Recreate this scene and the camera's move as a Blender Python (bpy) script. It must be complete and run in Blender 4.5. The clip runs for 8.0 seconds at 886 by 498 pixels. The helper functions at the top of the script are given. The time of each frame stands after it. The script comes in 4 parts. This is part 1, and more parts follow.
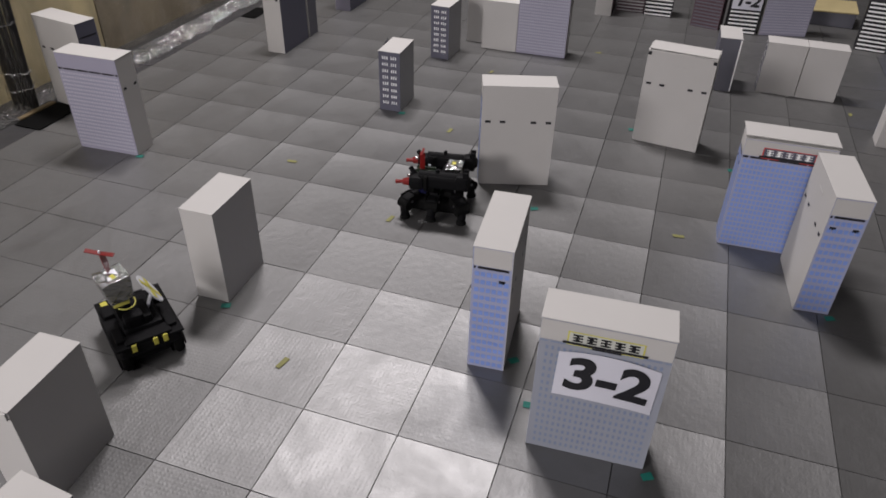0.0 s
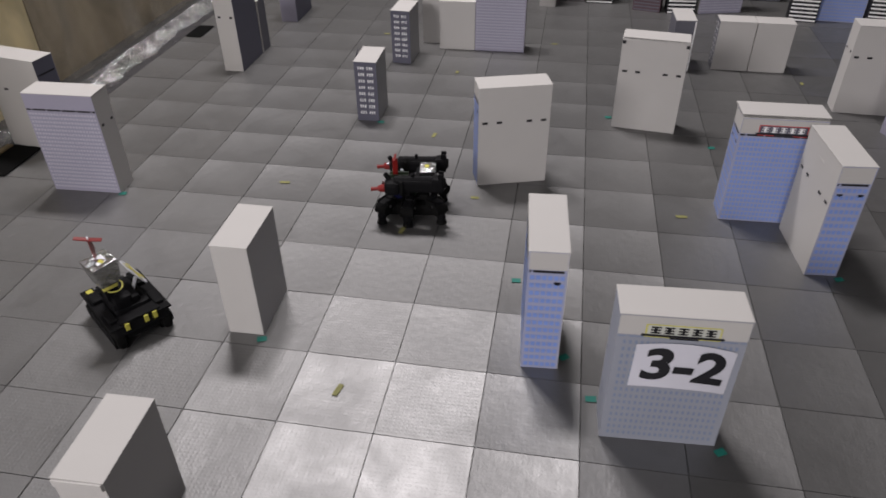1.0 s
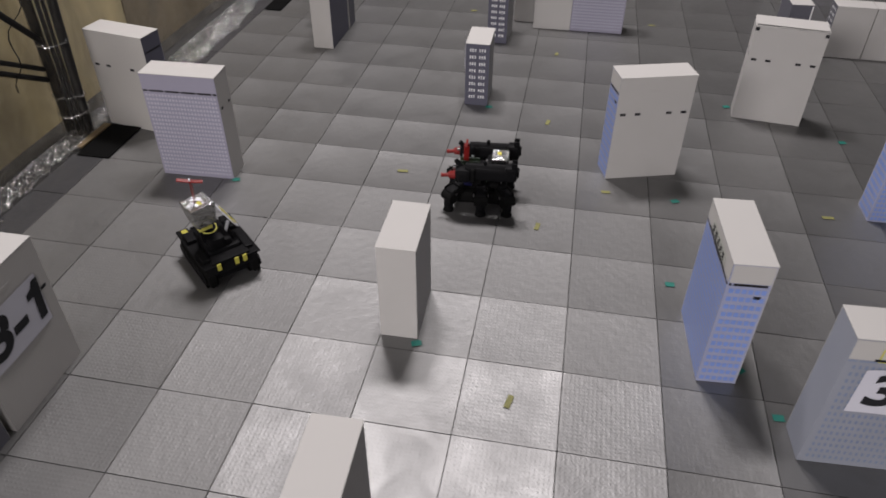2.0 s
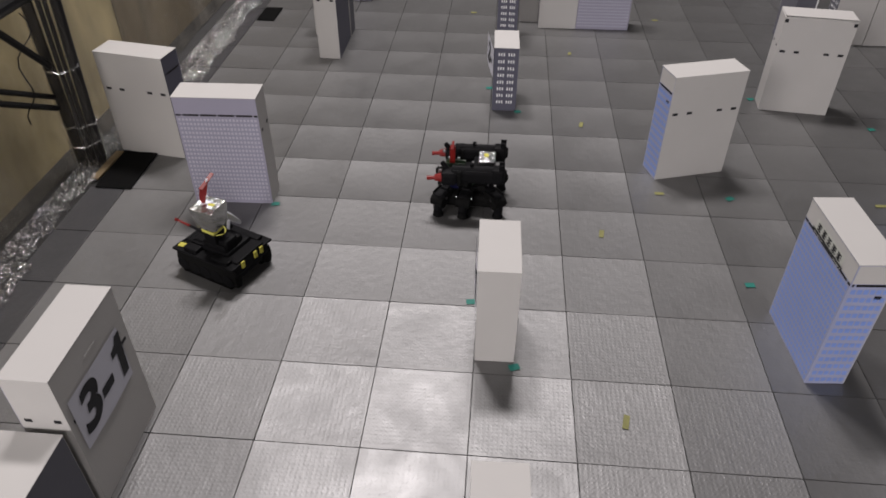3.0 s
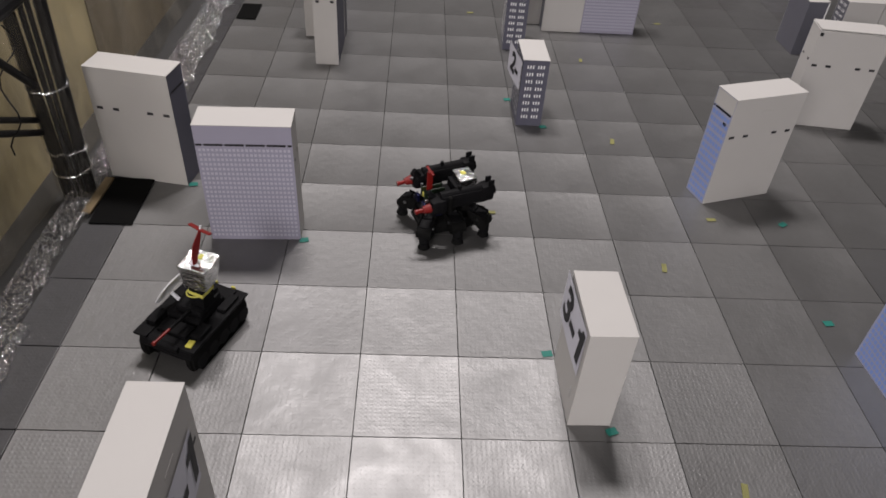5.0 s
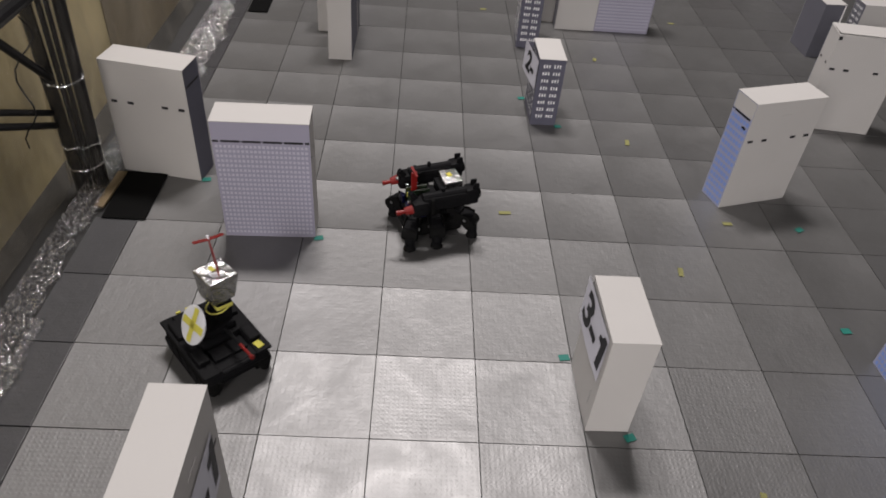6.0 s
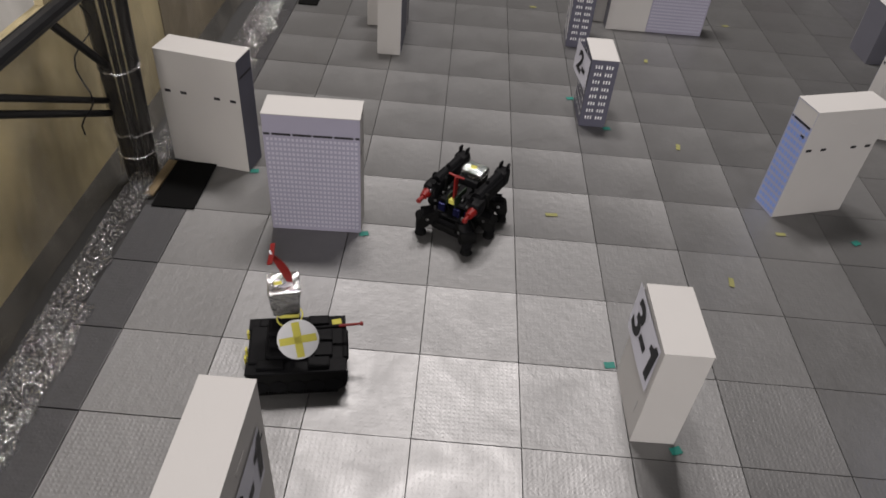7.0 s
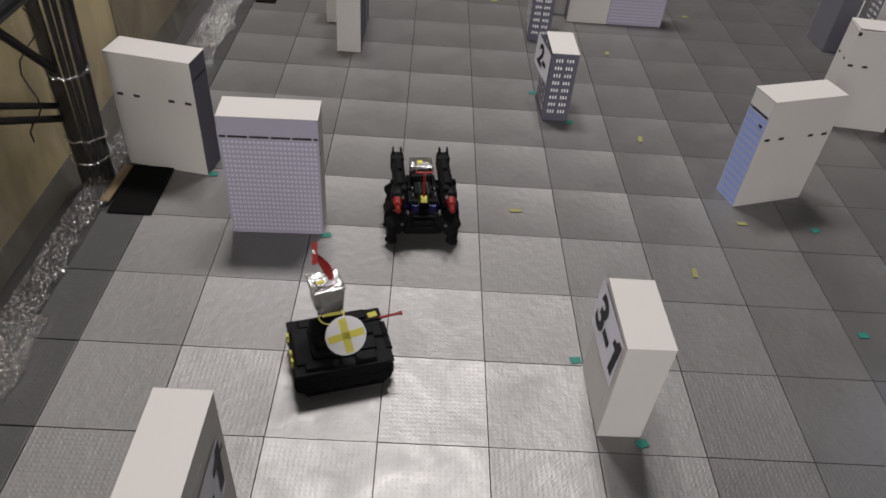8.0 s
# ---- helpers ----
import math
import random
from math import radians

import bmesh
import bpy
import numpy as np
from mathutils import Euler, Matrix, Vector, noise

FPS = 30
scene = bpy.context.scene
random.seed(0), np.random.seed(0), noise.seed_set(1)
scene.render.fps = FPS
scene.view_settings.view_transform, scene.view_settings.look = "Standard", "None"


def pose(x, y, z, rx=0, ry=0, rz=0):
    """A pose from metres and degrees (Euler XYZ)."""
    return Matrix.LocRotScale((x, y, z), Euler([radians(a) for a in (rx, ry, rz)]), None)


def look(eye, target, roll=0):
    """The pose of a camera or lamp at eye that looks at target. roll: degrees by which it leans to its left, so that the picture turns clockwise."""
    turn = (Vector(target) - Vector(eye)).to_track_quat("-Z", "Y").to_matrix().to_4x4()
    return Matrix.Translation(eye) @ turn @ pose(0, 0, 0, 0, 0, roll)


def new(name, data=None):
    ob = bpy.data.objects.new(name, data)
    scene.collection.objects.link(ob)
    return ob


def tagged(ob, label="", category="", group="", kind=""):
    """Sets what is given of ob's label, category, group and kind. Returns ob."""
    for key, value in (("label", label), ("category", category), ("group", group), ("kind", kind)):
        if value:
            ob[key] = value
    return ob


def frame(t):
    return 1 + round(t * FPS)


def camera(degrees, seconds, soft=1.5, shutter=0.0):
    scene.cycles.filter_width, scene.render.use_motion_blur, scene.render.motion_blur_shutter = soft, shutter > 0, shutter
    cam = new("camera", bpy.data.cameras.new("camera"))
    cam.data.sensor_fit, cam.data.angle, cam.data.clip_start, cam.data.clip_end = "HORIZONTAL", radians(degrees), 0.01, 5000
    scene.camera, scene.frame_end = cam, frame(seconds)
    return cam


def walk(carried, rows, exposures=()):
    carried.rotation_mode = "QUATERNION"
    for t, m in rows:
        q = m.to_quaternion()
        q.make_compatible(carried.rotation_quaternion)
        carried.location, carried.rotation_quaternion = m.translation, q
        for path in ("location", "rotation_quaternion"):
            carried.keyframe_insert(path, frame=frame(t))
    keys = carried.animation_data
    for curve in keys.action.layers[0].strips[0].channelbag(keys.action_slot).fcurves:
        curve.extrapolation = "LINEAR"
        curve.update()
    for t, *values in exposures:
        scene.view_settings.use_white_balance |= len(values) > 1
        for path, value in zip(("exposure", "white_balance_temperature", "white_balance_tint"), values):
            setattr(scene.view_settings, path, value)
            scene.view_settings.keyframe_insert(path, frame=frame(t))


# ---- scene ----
cam = camera(63.4, 8.0, soft=1.7, shutter=0.25)
PATH = [
    (0, (1.125, -1.563, 1.641), (0.633, -0.014, 0.476), 1.4),
    (0.5, (0.982, -1.56, 1.65), (0.557, -0.013, 0.456), 0.8),
    (1, (0.75, -1.634, 1.682), (0.469, -0.041, 0.507), -0.6),
    (1.5, (0.478, -1.61, 1.677), (0.171, -0.028, 0.494), 0.5),
    (2, (0.204, -1.562, 1.688), (-0.079, -0.019, 0.447), 0.4),
    (2.2, (0.099, -1.567, 1.703), (-0.171, 0.0, 0.489), 0.6),
    (3.3, (-0.365, -1.433, 1.665), (-0.449, 0.121, 0.408), 0.7),
    (3.5, (-0.411, -1.385, 1.666), (-0.48, 0.167, 0.406), 1.4),
    (4, (-0.586, -1.274, 1.675), (-0.589, 0.289, 0.427), 1.9),
    (4.5, (-0.733, -1.215, 1.669), (-0.663, 0.323, 0.393), 2.4),
    (4.7, (-0.748, -1.201, 1.665), (-0.674, 0.336, 0.388), 3.3),
    (5.8, (-0.796, -1.154, 1.670), (-0.683, 0.369, 0.379), 5.1),
    (6, (-0.817, -1.153, 1.669), (-0.723, 0.37, 0.376), 5.1),
    (6.5, (-0.862, -1.144, 1.663), (-0.845, 0.369, 0.355), 4.7),
    (7, (-0.863, -1.129, 1.662), (-0.858, 0.384, 0.354), 5.1),
    (7.5, (-0.844, -1.119, 1.659), (-0.805, 0.384, 0.34), 4.9),
    (8, (-0.831, -1.103, 1.663), (-0.751, 0.402, 0.348), 5.3),
]
walk(cam, [(t, look(eye, target, roll)) for t, eye, target, roll in PATH],
     [(0.0, 0.0, 6500, 10), (2.0, 0.0, 6560, 10), (4.0, 0.0, 6620, 10), (8.0, 0.0, 6700, 8)])


# ---- world and lamps ----
world = bpy.data.worlds.new("world")
scene.world = world
world.use_nodes = True
world.node_tree.nodes["Background"].inputs[0].default_value = (0.75, 0.78, 0.85, 1)
world.node_tree.nodes["Background"].inputs[1].default_value = 0.012


def area_lamp(name, x, y, z, sx, sy, watts, colour, aim):
    data = bpy.data.lights.new(name, "AREA")
    data.shape, data.size, data.size_y, data.energy, data.color = "RECTANGLE", sx, sy, watts, colour
    ob = new(name, data)
    ob.matrix_world = look((x, y, z), aim)
    return ob


LAMP_COLOUR = (1.0, 0.945, 0.955)
area_lamp("hall_lamp_ahead", -1.55, 3.3, 6.2, 0.9, 0.8, 240, LAMP_COLOUR, (-1.5, 3.1, 0))
area_lamp("hall_lamp_ahead", -0.25, 3.3, 6.2, 0.9, 0.8, 240, LAMP_COLOUR, (-0.3, 3.1, 0))
area_lamp("hall_lamp_behind", -3.8, -6.8, 4.1, 3.0, 1.6, 490, LAMP_COLOUR, (-0.3, 0.5, 0))
area_lamp("hall_lamp_behind", 1.6, -6.6, 4.3, 1.8, 1.2, 140, LAMP_COLOUR, (0.3, 0.5, 0))
area_lamp("hall_lamp_side", -6.0, 0.2, 6.2, 1.2, 2.0, 75, LAMP_COLOUR, (-5.8, 0.2, 0))
scene.view_settings.exposure = 0.0


# ---- materials ----
def principled(name, base, rough=0.6, metal=0.0, spec=0.5, noise_scale=0.0, amount=0.0, bump=0.0, bump_scale=0.0, random_amount=0.0):
    m = bpy.data.materials.new(name)
    m.use_nodes = True
    nt = m.node_tree
    b = nt.nodes["Principled BSDF"]
    b.inputs["Roughness"].default_value = rough
    b.inputs["Metallic"].default_value = metal
    b.inputs["Specular IOR Level"].default_value = spec
    b.inputs["Base Color"].default_value = (*base, 1)
    coord = nt.nodes.new("ShaderNodeTexCoord")
    colour = None
    if amount:
        n = nt.nodes.new("ShaderNodeTexNoise")
        n.inputs["Scale"].default_value, n.inputs["Detail"].default_value = noise_scale, 5
        nt.links.new(coord.outputs["Object"], n.inputs["Vector"])
        mix = nt.nodes.new("ShaderNodeMix")
        mix.data_type = "RGBA"
        mix.inputs[6].default_value = tuple(c * (1 - amount) for c in base) + (1,)
        mix.inputs[7].default_value = tuple(min(1, c * (1 + amount)) for c in base) + (1,)
        nt.links.new(n.outputs["Fac"], mix.inputs[0])
        colour = mix.outputs[2]
        nt.links.new(colour, b.inputs["Base Color"])
        rr = nt.nodes.new("ShaderNodeMapRange")
        rr.inputs["To Min"].default_value, rr.inputs["To Max"].default_value = max(0.02, rough - 0.08), min(1, rough + 0.08)
        nt.links.new(n.outputs["Fac"], rr.inputs["Value"])
        nt.links.new(rr.outputs[0], b.inputs["Roughness"])
    if random_amount and colour:
        info = nt.nodes.new("ShaderNodeObjectInfo")
        mr = nt.nodes.new("ShaderNodeMapRange")
        mr.inputs["To Min"].default_value, mr.inputs["To Max"].default_value = 1 - random_amount, 1 + random_amount
        hsv = nt.nodes.new("ShaderNodeHueSaturation")
        nt.links.new(info.outputs["Random"], mr.inputs["Value"])
        nt.links.new(mr.outputs[0], hsv.inputs["Value"])
        nt.links.new(colour, hsv.inputs["Color"])
        nt.links.new(hsv.outputs[0], b.inputs["Base Color"])
    if bump:
        n2 = nt.nodes.new("ShaderNodeTexNoise")
        n2.inputs["Scale"].default_value, n2.inputs["Detail"].default_value = bump_scale, 4
        nt.links.new(coord.outputs["Object"], n2.inputs["Vector"])
        bp = nt.nodes.new("ShaderNodeBump")
        bp.inputs["Strength"].default_value, bp.inputs["Distance"].default_value = bump, 0.004
        nt.links.new(n2.outputs["Fac"], bp.inputs["Height"])
        nt.links.new(bp.outputs[0], b.inputs["Normal"])
    return m


def tile_material(name, base, ior=1.71, stud=0.10, warp=0.12):
    """Grey plastic floor tile with a fine moulded grid of ribs and dots, scuffed."""
    m = principled(name, base, 0.47, 0, 1.0, 9.0, 0.09, random_amount=0.03)
    nt = m.node_tree
    b = nt.nodes["Principled BSDF"]
    coord = nt.nodes.new("ShaderNodeTexCoord")
    sep = nt.nodes.new("ShaderNodeSeparateXYZ")
    nt.links.new(coord.outputs["Object"], sep.inputs[0])

    def wave(axis, period):
        mul = nt.nodes.new("ShaderNodeMath")
        mul.operation = "MULTIPLY"
        mul.inputs[1].default_value = 2 * math.pi / period
        nt.links.new(sep.outputs[axis], mul.inputs[0])
        s = nt.nodes.new("ShaderNodeMath")
        s.operation = "SINE"
        nt.links.new(mul.outputs[0], s.inputs[0])
        return s.outputs[0]

    # rows of small square studs: flat tops between crossing grooves
    a, c = wave("X", 0.3 / 22), wave("Y", 0.3 / 22)
    least = nt.nodes.new("ShaderNodeMath")
    least.operation = "MINIMUM"
    nt.links.new(a, least.inputs[0])
    nt.links.new(c, least.inputs[1])
    smax = nt.nodes.new("ShaderNodeMapRange")
    smax.interpolation_type = "SMOOTHSTEP"
    smax.inputs["From Min"].default_value, smax.inputs["From Max"].default_value = -0.45, 0.75
    nt.links.new(least.outputs[0], smax.inputs["Value"])
    # scuffs and smears that run over the joints
    place = nt.nodes.new("ShaderNodeNewGeometry")
    smear = nt.nodes.new("ShaderNodeTexNoise")
    smear.inputs["Scale"].default_value, smear.inputs["Detail"].default_value, smear.inputs["Roughness"].default_value = 5.5, 7, 0.62
    smear.inputs["Distortion"].default_value = 0.6
    nt.links.new(place.outputs["Position"], smear.inputs["Vector"])
    span = nt.nodes.new("ShaderNodeMapRange")
    span.inputs["From Min"].default_value, span.inputs["From Max"].default_value = 0.3, 0.7
    span.inputs["To Min"].default_value, span.inputs["To Max"].default_value = 0.80, 1.20
    nt.links.new(smear.outputs["Fac"], span.inputs["Value"])
    tint = nt.nodes.new("ShaderNodeHueSaturation")
    nt.links.new(span.outputs[0], tint.inputs["Value"])
    nt.links.new(b.inputs["Base Color"].links[0].from_socket, tint.inputs["Color"])
    nt.links.new(tint.outputs[0], b.inputs["Base Color"])
    gloss = nt.nodes.new("ShaderNodeMapRange")
    gloss.inputs["From Min"].default_value, gloss.inputs["From Max"].default_value = 0.3, 0.7
    gloss.inputs["To Min"].default_value, gloss.inputs["To Max"].default_value = 0.54, 0.41
    nt.links.new(smear.outputs["Fac"], gloss.inputs["Value"])
    nt.links.new(gloss.outputs[0], b.inputs["Roughness"])
    # the tiles are slightly dished between their rims
    square = []
    for axis in ("X", "Y"):
        add = nt.nodes.new("ShaderNodeMath")
        add.operation = "ADD"
        add.inputs[1].default_value = 0.15
        nt.links.new(sep.outputs[axis], add.inputs[0])
        mod = nt.nodes.new("ShaderNodeMath")
        mod.operation = "FLOORED_MODULO"
        mod.inputs[1].default_value = 0.3
        nt.links.new(add.outputs[0], mod.inputs[0])
        sub = nt.nodes.new("ShaderNodeMath")
        sub.operation = "SUBTRACT"
        sub.inputs[1].default_value = 0.15
        nt.links.new(mod.outputs[0], sub.inputs[0])
        sq = nt.nodes.new("ShaderNodeMath")
        sq.operation = "POWER"
        sq.inputs[1].default_value = 2
        ab = nt.nodes.new("ShaderNodeMath")
        ab.operation = "ABSOLUTE"
        nt.links.new(sub.outputs[0], ab.inputs[0])
        nt.links.new(ab.outputs[0], sq.inputs[0])
        square.append(sq.outputs[0])
    total = nt.nodes.new("ShaderNodeMath")
    total.operation = "ADD"
    nt.links.new(square[0], total.inputs[0])
    nt.links.new(square[1], total.inputs[1])
    dish = nt.nodes.new("ShaderNodeBump")
    dish.inputs["Strength"].default_value, dish.inputs["Distance"].default_value = 1.0, warp
    nt.links.new(total.outputs[0], dish.inputs["Height"])
    crumple = nt.nodes.new("ShaderNodeTexNoise")
    crumple.inputs["Scale"].default_value, crumple.inputs["Detail"].default_value = 30, 6
    nt.links.new(coord.outputs["Object"], crumple.inputs["Vector"])
    soft = nt.nodes.new("ShaderNodeBump")
    soft.inputs["Strength"].default_value, soft.inputs["Distance"].default_value = 0.18, 0.006
    nt.links.new(crumple.outputs["Fac"], soft.inputs["Height"])
    nt.links.new(dish.outputs[0], soft.inputs["Normal"])
    bump = nt.nodes.new("ShaderNodeBump")
    bump.inputs["Strength"].default_value, bump.inputs["Distance"].default_value = stud, 0.0010
    nt.links.new(smax.outputs[0], bump.inputs["Height"])
    nt.links.new(soft.outputs[0], bump.inputs["Normal"])
    scratch = nt.nodes.new("ShaderNodeTexNoise")
    scratch.inputs["Scale"].default_value, scratch.inputs["Detail"].default_value, scratch.inputs["Distortion"].default_value = 75, 4, 1.5
    nt.links.new(place.outputs["Position"], scratch.inputs["Vector"])
    fine = nt.nodes.new("ShaderNodeBump")
    fine.inputs["Strength"].default_value, fine.inputs["Distance"].default_value = 0.16, 0.003
    nt.links.new(scratch.outputs["Fac"], fine.inputs["Height"])
    nt.links.new(bump.outputs[0], fine.inputs["Normal"])
    nt.links.new(fine.outputs[0], b.inputs["Normal"])
    b.inputs["IOR"].default_value = ior
    return m


M_TILE = tile_material("grey_floor_tile", (0.050, 0.0496, 0.0488), 1.74)
M_TILE_STUD = tile_material("grey_studded_tile", (0.050, 0.0496, 0.0488), 1.74, 0.20)
M_TILE_WARPED = tile_material("grey_warped_tile", (0.050, 0.0496, 0.0488), 1.74, 0.08, 0.28)
M_TILE_DARK = tile_material("dark_grey_edge_tile", (0.034, 0.034, 0.037), 1.38)
M_JOINT = principled("dark_joint", (0.03, 0.03, 0.03), 0.9, noise_scale=30, amount=0.2)
# near-black colour stands in for the unlit depth of holes in the floor edge
M_HOLE_FILL = principled("black_hole_fill", (0.004, 0.004, 0.004), 0.95, 0, 0.08, noise_scale=60, amount=0.3)
M_PAPER = principled("white_card", (0.425, 0.414, 0.402), 0.65, 0, 0.3, 7, 0.04, 0.12, 22)
M_PAPER_SIDE = principled("grey_card", (0.34, 0.34, 0.34), 0.65, 0, 0.3, 7, 0.05, 0.12, 22)
M_LILAC = principled("lilac_printed_card", (0.27, 0.26, 0.33), 0.6, 0, 0.3, 9, 0.05, 0.1, 22)
M_BLUE = principled("pale_blue_printed_card", (0.28, 0.30, 0.43), 0.6, 0, 0.3, 9, 0.05, 0.1, 22)
M_GREYBLUE = principled("grey_blue_printed_card", (0.25, 0.265, 0.31), 0.6, 0, 0.3, 9, 0.05, 0.1, 22)
M_NAVY = principled("navy_printed_card", (0.085, 0.085, 0.115), 0.55, 0, 0.3, 12, 0.12, 0.1, 22)
M_CHARCOAL = principled("charcoal_card", (0.10, 0.10, 0.12), 0.55, 0, 0.3, 12, 0.12, 0.1, 22)
M_MAROON = principled("maroon_printed_card", (0.07, 0.04, 0.05), 0.6, 0, 0.3, 12, 0.12)
M_WIN_BLUE = principled("blue_window_print", (0.17, 0.255, 0.56), 0.5, 0, 0.4, 14, 0.12)
M_WIN_PALE = principled("pale_window_print", (0.385, 0.385, 0.465), 0.5, 0, 0.4, 14, 0.06)
M_WIN_GREY = principled("slate_window_print", (0.17, 0.21, 0.31), 0.5, 0, 0.4, 14, 0.1)
M_WIN_WHITE = principled("white_window_print", (0.80, 0.80, 0.80), 0.5, 0, 0.4, 14, 0.04)
M_INK = principled("black_ink", (0.012, 0.012, 0.015), 0.6, 0, 0.3, 30, 0.2)
M_SHEET = principled("white_sign_paper", (0.52, 0.52, 0.58), 0.6, 0, 0.3, 10, 0.04)
M_PLATE = principled("yellow_edged_plate", (0.50, 0.47, 0.10), 0.6, 0, 0.3, 30, 0.1)
M_PLATE_GREY = principled("grey_plate", (0.45, 0.46, 0.42), 0.6, 0, 0.3, 30, 0.1)
M_RED_LINE = principled("red_plate_edge", (0.45, 0.04, 0.04), 0.6, 0, 0.3, 30, 0.1)
M_YELLOW = principled("yellow_tape", (0.42, 0.385, 0.06), 0.7, 0, 0.4, 30, 0.12, 0.1, 120)
M_FLOOR_TAPE = principled("worn_yellow_floor_tape", (0.20, 0.195, 0.070), 0.7, 0, 0.4, 40, 0.25, 0.1, 120)
M_TEAL = principled("teal_tape", (0.012, 0.15, 0.12), 0.6, 0, 0.4, 30, 0.12, 0.1, 120)
M_BLACK = principled("black_plastic", (0.0045, 0.0045, 0.0052), 0.6, 0, 0.09, 40, 0.3, 0.15, 160)
M_RUBBER = principled("black_rubber", (0.0045, 0.0045, 0.0045), 0.8, 0, 0.09, 60, 0.3, 0.2, 200)
M_DARK_GREEN = principled("dark_green_board", (0.008, 0.017, 0.008), 0.4, 0, 0.5, 60, 0.4)
M_METAL = principled("servo_metal", (0.35, 0.35, 0.36), 0.3, 1.0, 0.5, 60, 0.2)
M_RED = principled("red_plastic", (0.15, 0.007, 0.006), 0.45, 0, 0.3, 40, 0.15)
M_BLUE_PART = principled("blue_anodised_metal", (0.006, 0.007, 0.045), 0.3, 0.7, 0.5, 40, 0.1)
M_FOIL = principled("crumpled_foil", (0.56, 0.56, 0.555), 0.22, 1.0, 0.5, 20, 0.05, 1.0, 90)
M_DISC = principled("white_foam_disc", (0.72, 0.73, 0.78), 0.6, 0, 0.3, 25, 0.04)
M_CLEAR_DISC = principled("translucent_white_disc", (0.72, 0.73, 0.76), 0.5, 0, 0.4, 25, 0.06)
M_CLEAR_DISC.node_tree.nodes["Principled BSDF"].inputs["Alpha"].default_value = 0.58
M_VINYL_EDGE = principled("crumpled_clear_vinyl", (0.68, 0.68, 0.685), 0.14, 0.9, 0.8, 30, 0.4, 0.6, 230)


def patchy(m, scale, low, high):
    """Clear film that is creased white in patches and see-through between."""
    nt = m.node_tree
    coord = nt.nodes.new("ShaderNodeTexCoord")
    n = nt.nodes.new("ShaderNodeTexNoise")
    n.inputs["Scale"].default_value, n.inputs["Detail"].default_value, n.inputs["Roughness"].default_value = scale, 6, 0.7
    nt.links.new(coord.outputs["Object"], n.inputs["Vector"])
    span = nt.nodes.new("ShaderNodeMapRange")
    span.inputs["From Min"].default_value, span.inputs["From Max"].default_value = 0.48, 0.58
    span.inputs["To Min"].default_value, span.inputs["To Max"].default_value = low, high
    nt.links.new(n.outputs["Fac"], span.inputs["Value"])
    nt.links.new(span.outputs[0], nt.nodes["Principled BSDF"].inputs["Alpha"])


patchy(M_VINYL_EDGE, 120, 0.05, 0.95)
M_PIPE = principled("black_pipe", (0.010, 0.010, 0.011), 0.4, 0, 0.25, 30, 0.3)
M_WOOD = principled("tan_wood", (0.13, 0.095, 0.05), 0.7, 0, 0.3, 12, 0.25)
M_CARTON = principled("tan_cardboard", (0.36, 0.30, 0.16), 0.8, 0, 0.2, 12, 0.15)
M_HALL = principled("hall_wall_paint", (0.15, 0.147, 0.143), 0.8, 0, 0.3, 3, 0.12)
M_CONCRETE = principled("grey_concrete", (0.30, 0.295, 0.285), 0.75, 0, 0.3, 2.5, 0.15, 0.2, 30)
M_CEIL = principled("hall_ceiling", (0.16, 0.16, 0.16), 0.9, 0, 0.2, 3, 0.12)


def board_material(name, base):
    """Stained board with runs down its face."""
    m = principled(name, base, 0.6, 0, 0.4, 2.2, 0.25, 0.15, 14)
    nt = m.node_tree
    b = nt.nodes["Principled BSDF"]
    coord = nt.nodes.new("ShaderNodeTexCoord")
    mp = nt.nodes.new("ShaderNodeMapping")
    mp.inputs["Scale"].default_value = (1, 1.9, 1.2)
    run = nt.nodes.new("ShaderNodeTexNoise")
    run.inputs["Scale"].default_value, run.inputs["Detail"].default_value, run.inputs["Distortion"].default_value = 1.6, 6, 0.8
    nt.links.new(coord.outputs["Object"], mp.inputs[0])
    nt.links.new(mp.outputs[0], run.inputs["Vector"])
    span = nt.nodes.new("ShaderNodeMapRange")
    span.inputs["From Min"].default_value, span.inputs["From Max"].default_value = 0.3, 0.7
    span.inputs["To Min"].default_value, span.inputs["To Max"].default_value = 0.60, 1.20
    nt.links.new(run.outputs["Fac"], span.inputs["Value"])
    tint = nt.nodes.new("ShaderNodeHueSaturation")
    nt.links.new(span.outputs[0], tint.inputs["Value"])
    nt.links.new(b.inputs["Base Color"].links[0].from_socket, tint.inputs["Color"])
    nt.links.new(tint.outputs[0], b.inputs["Base Color"])
    return m


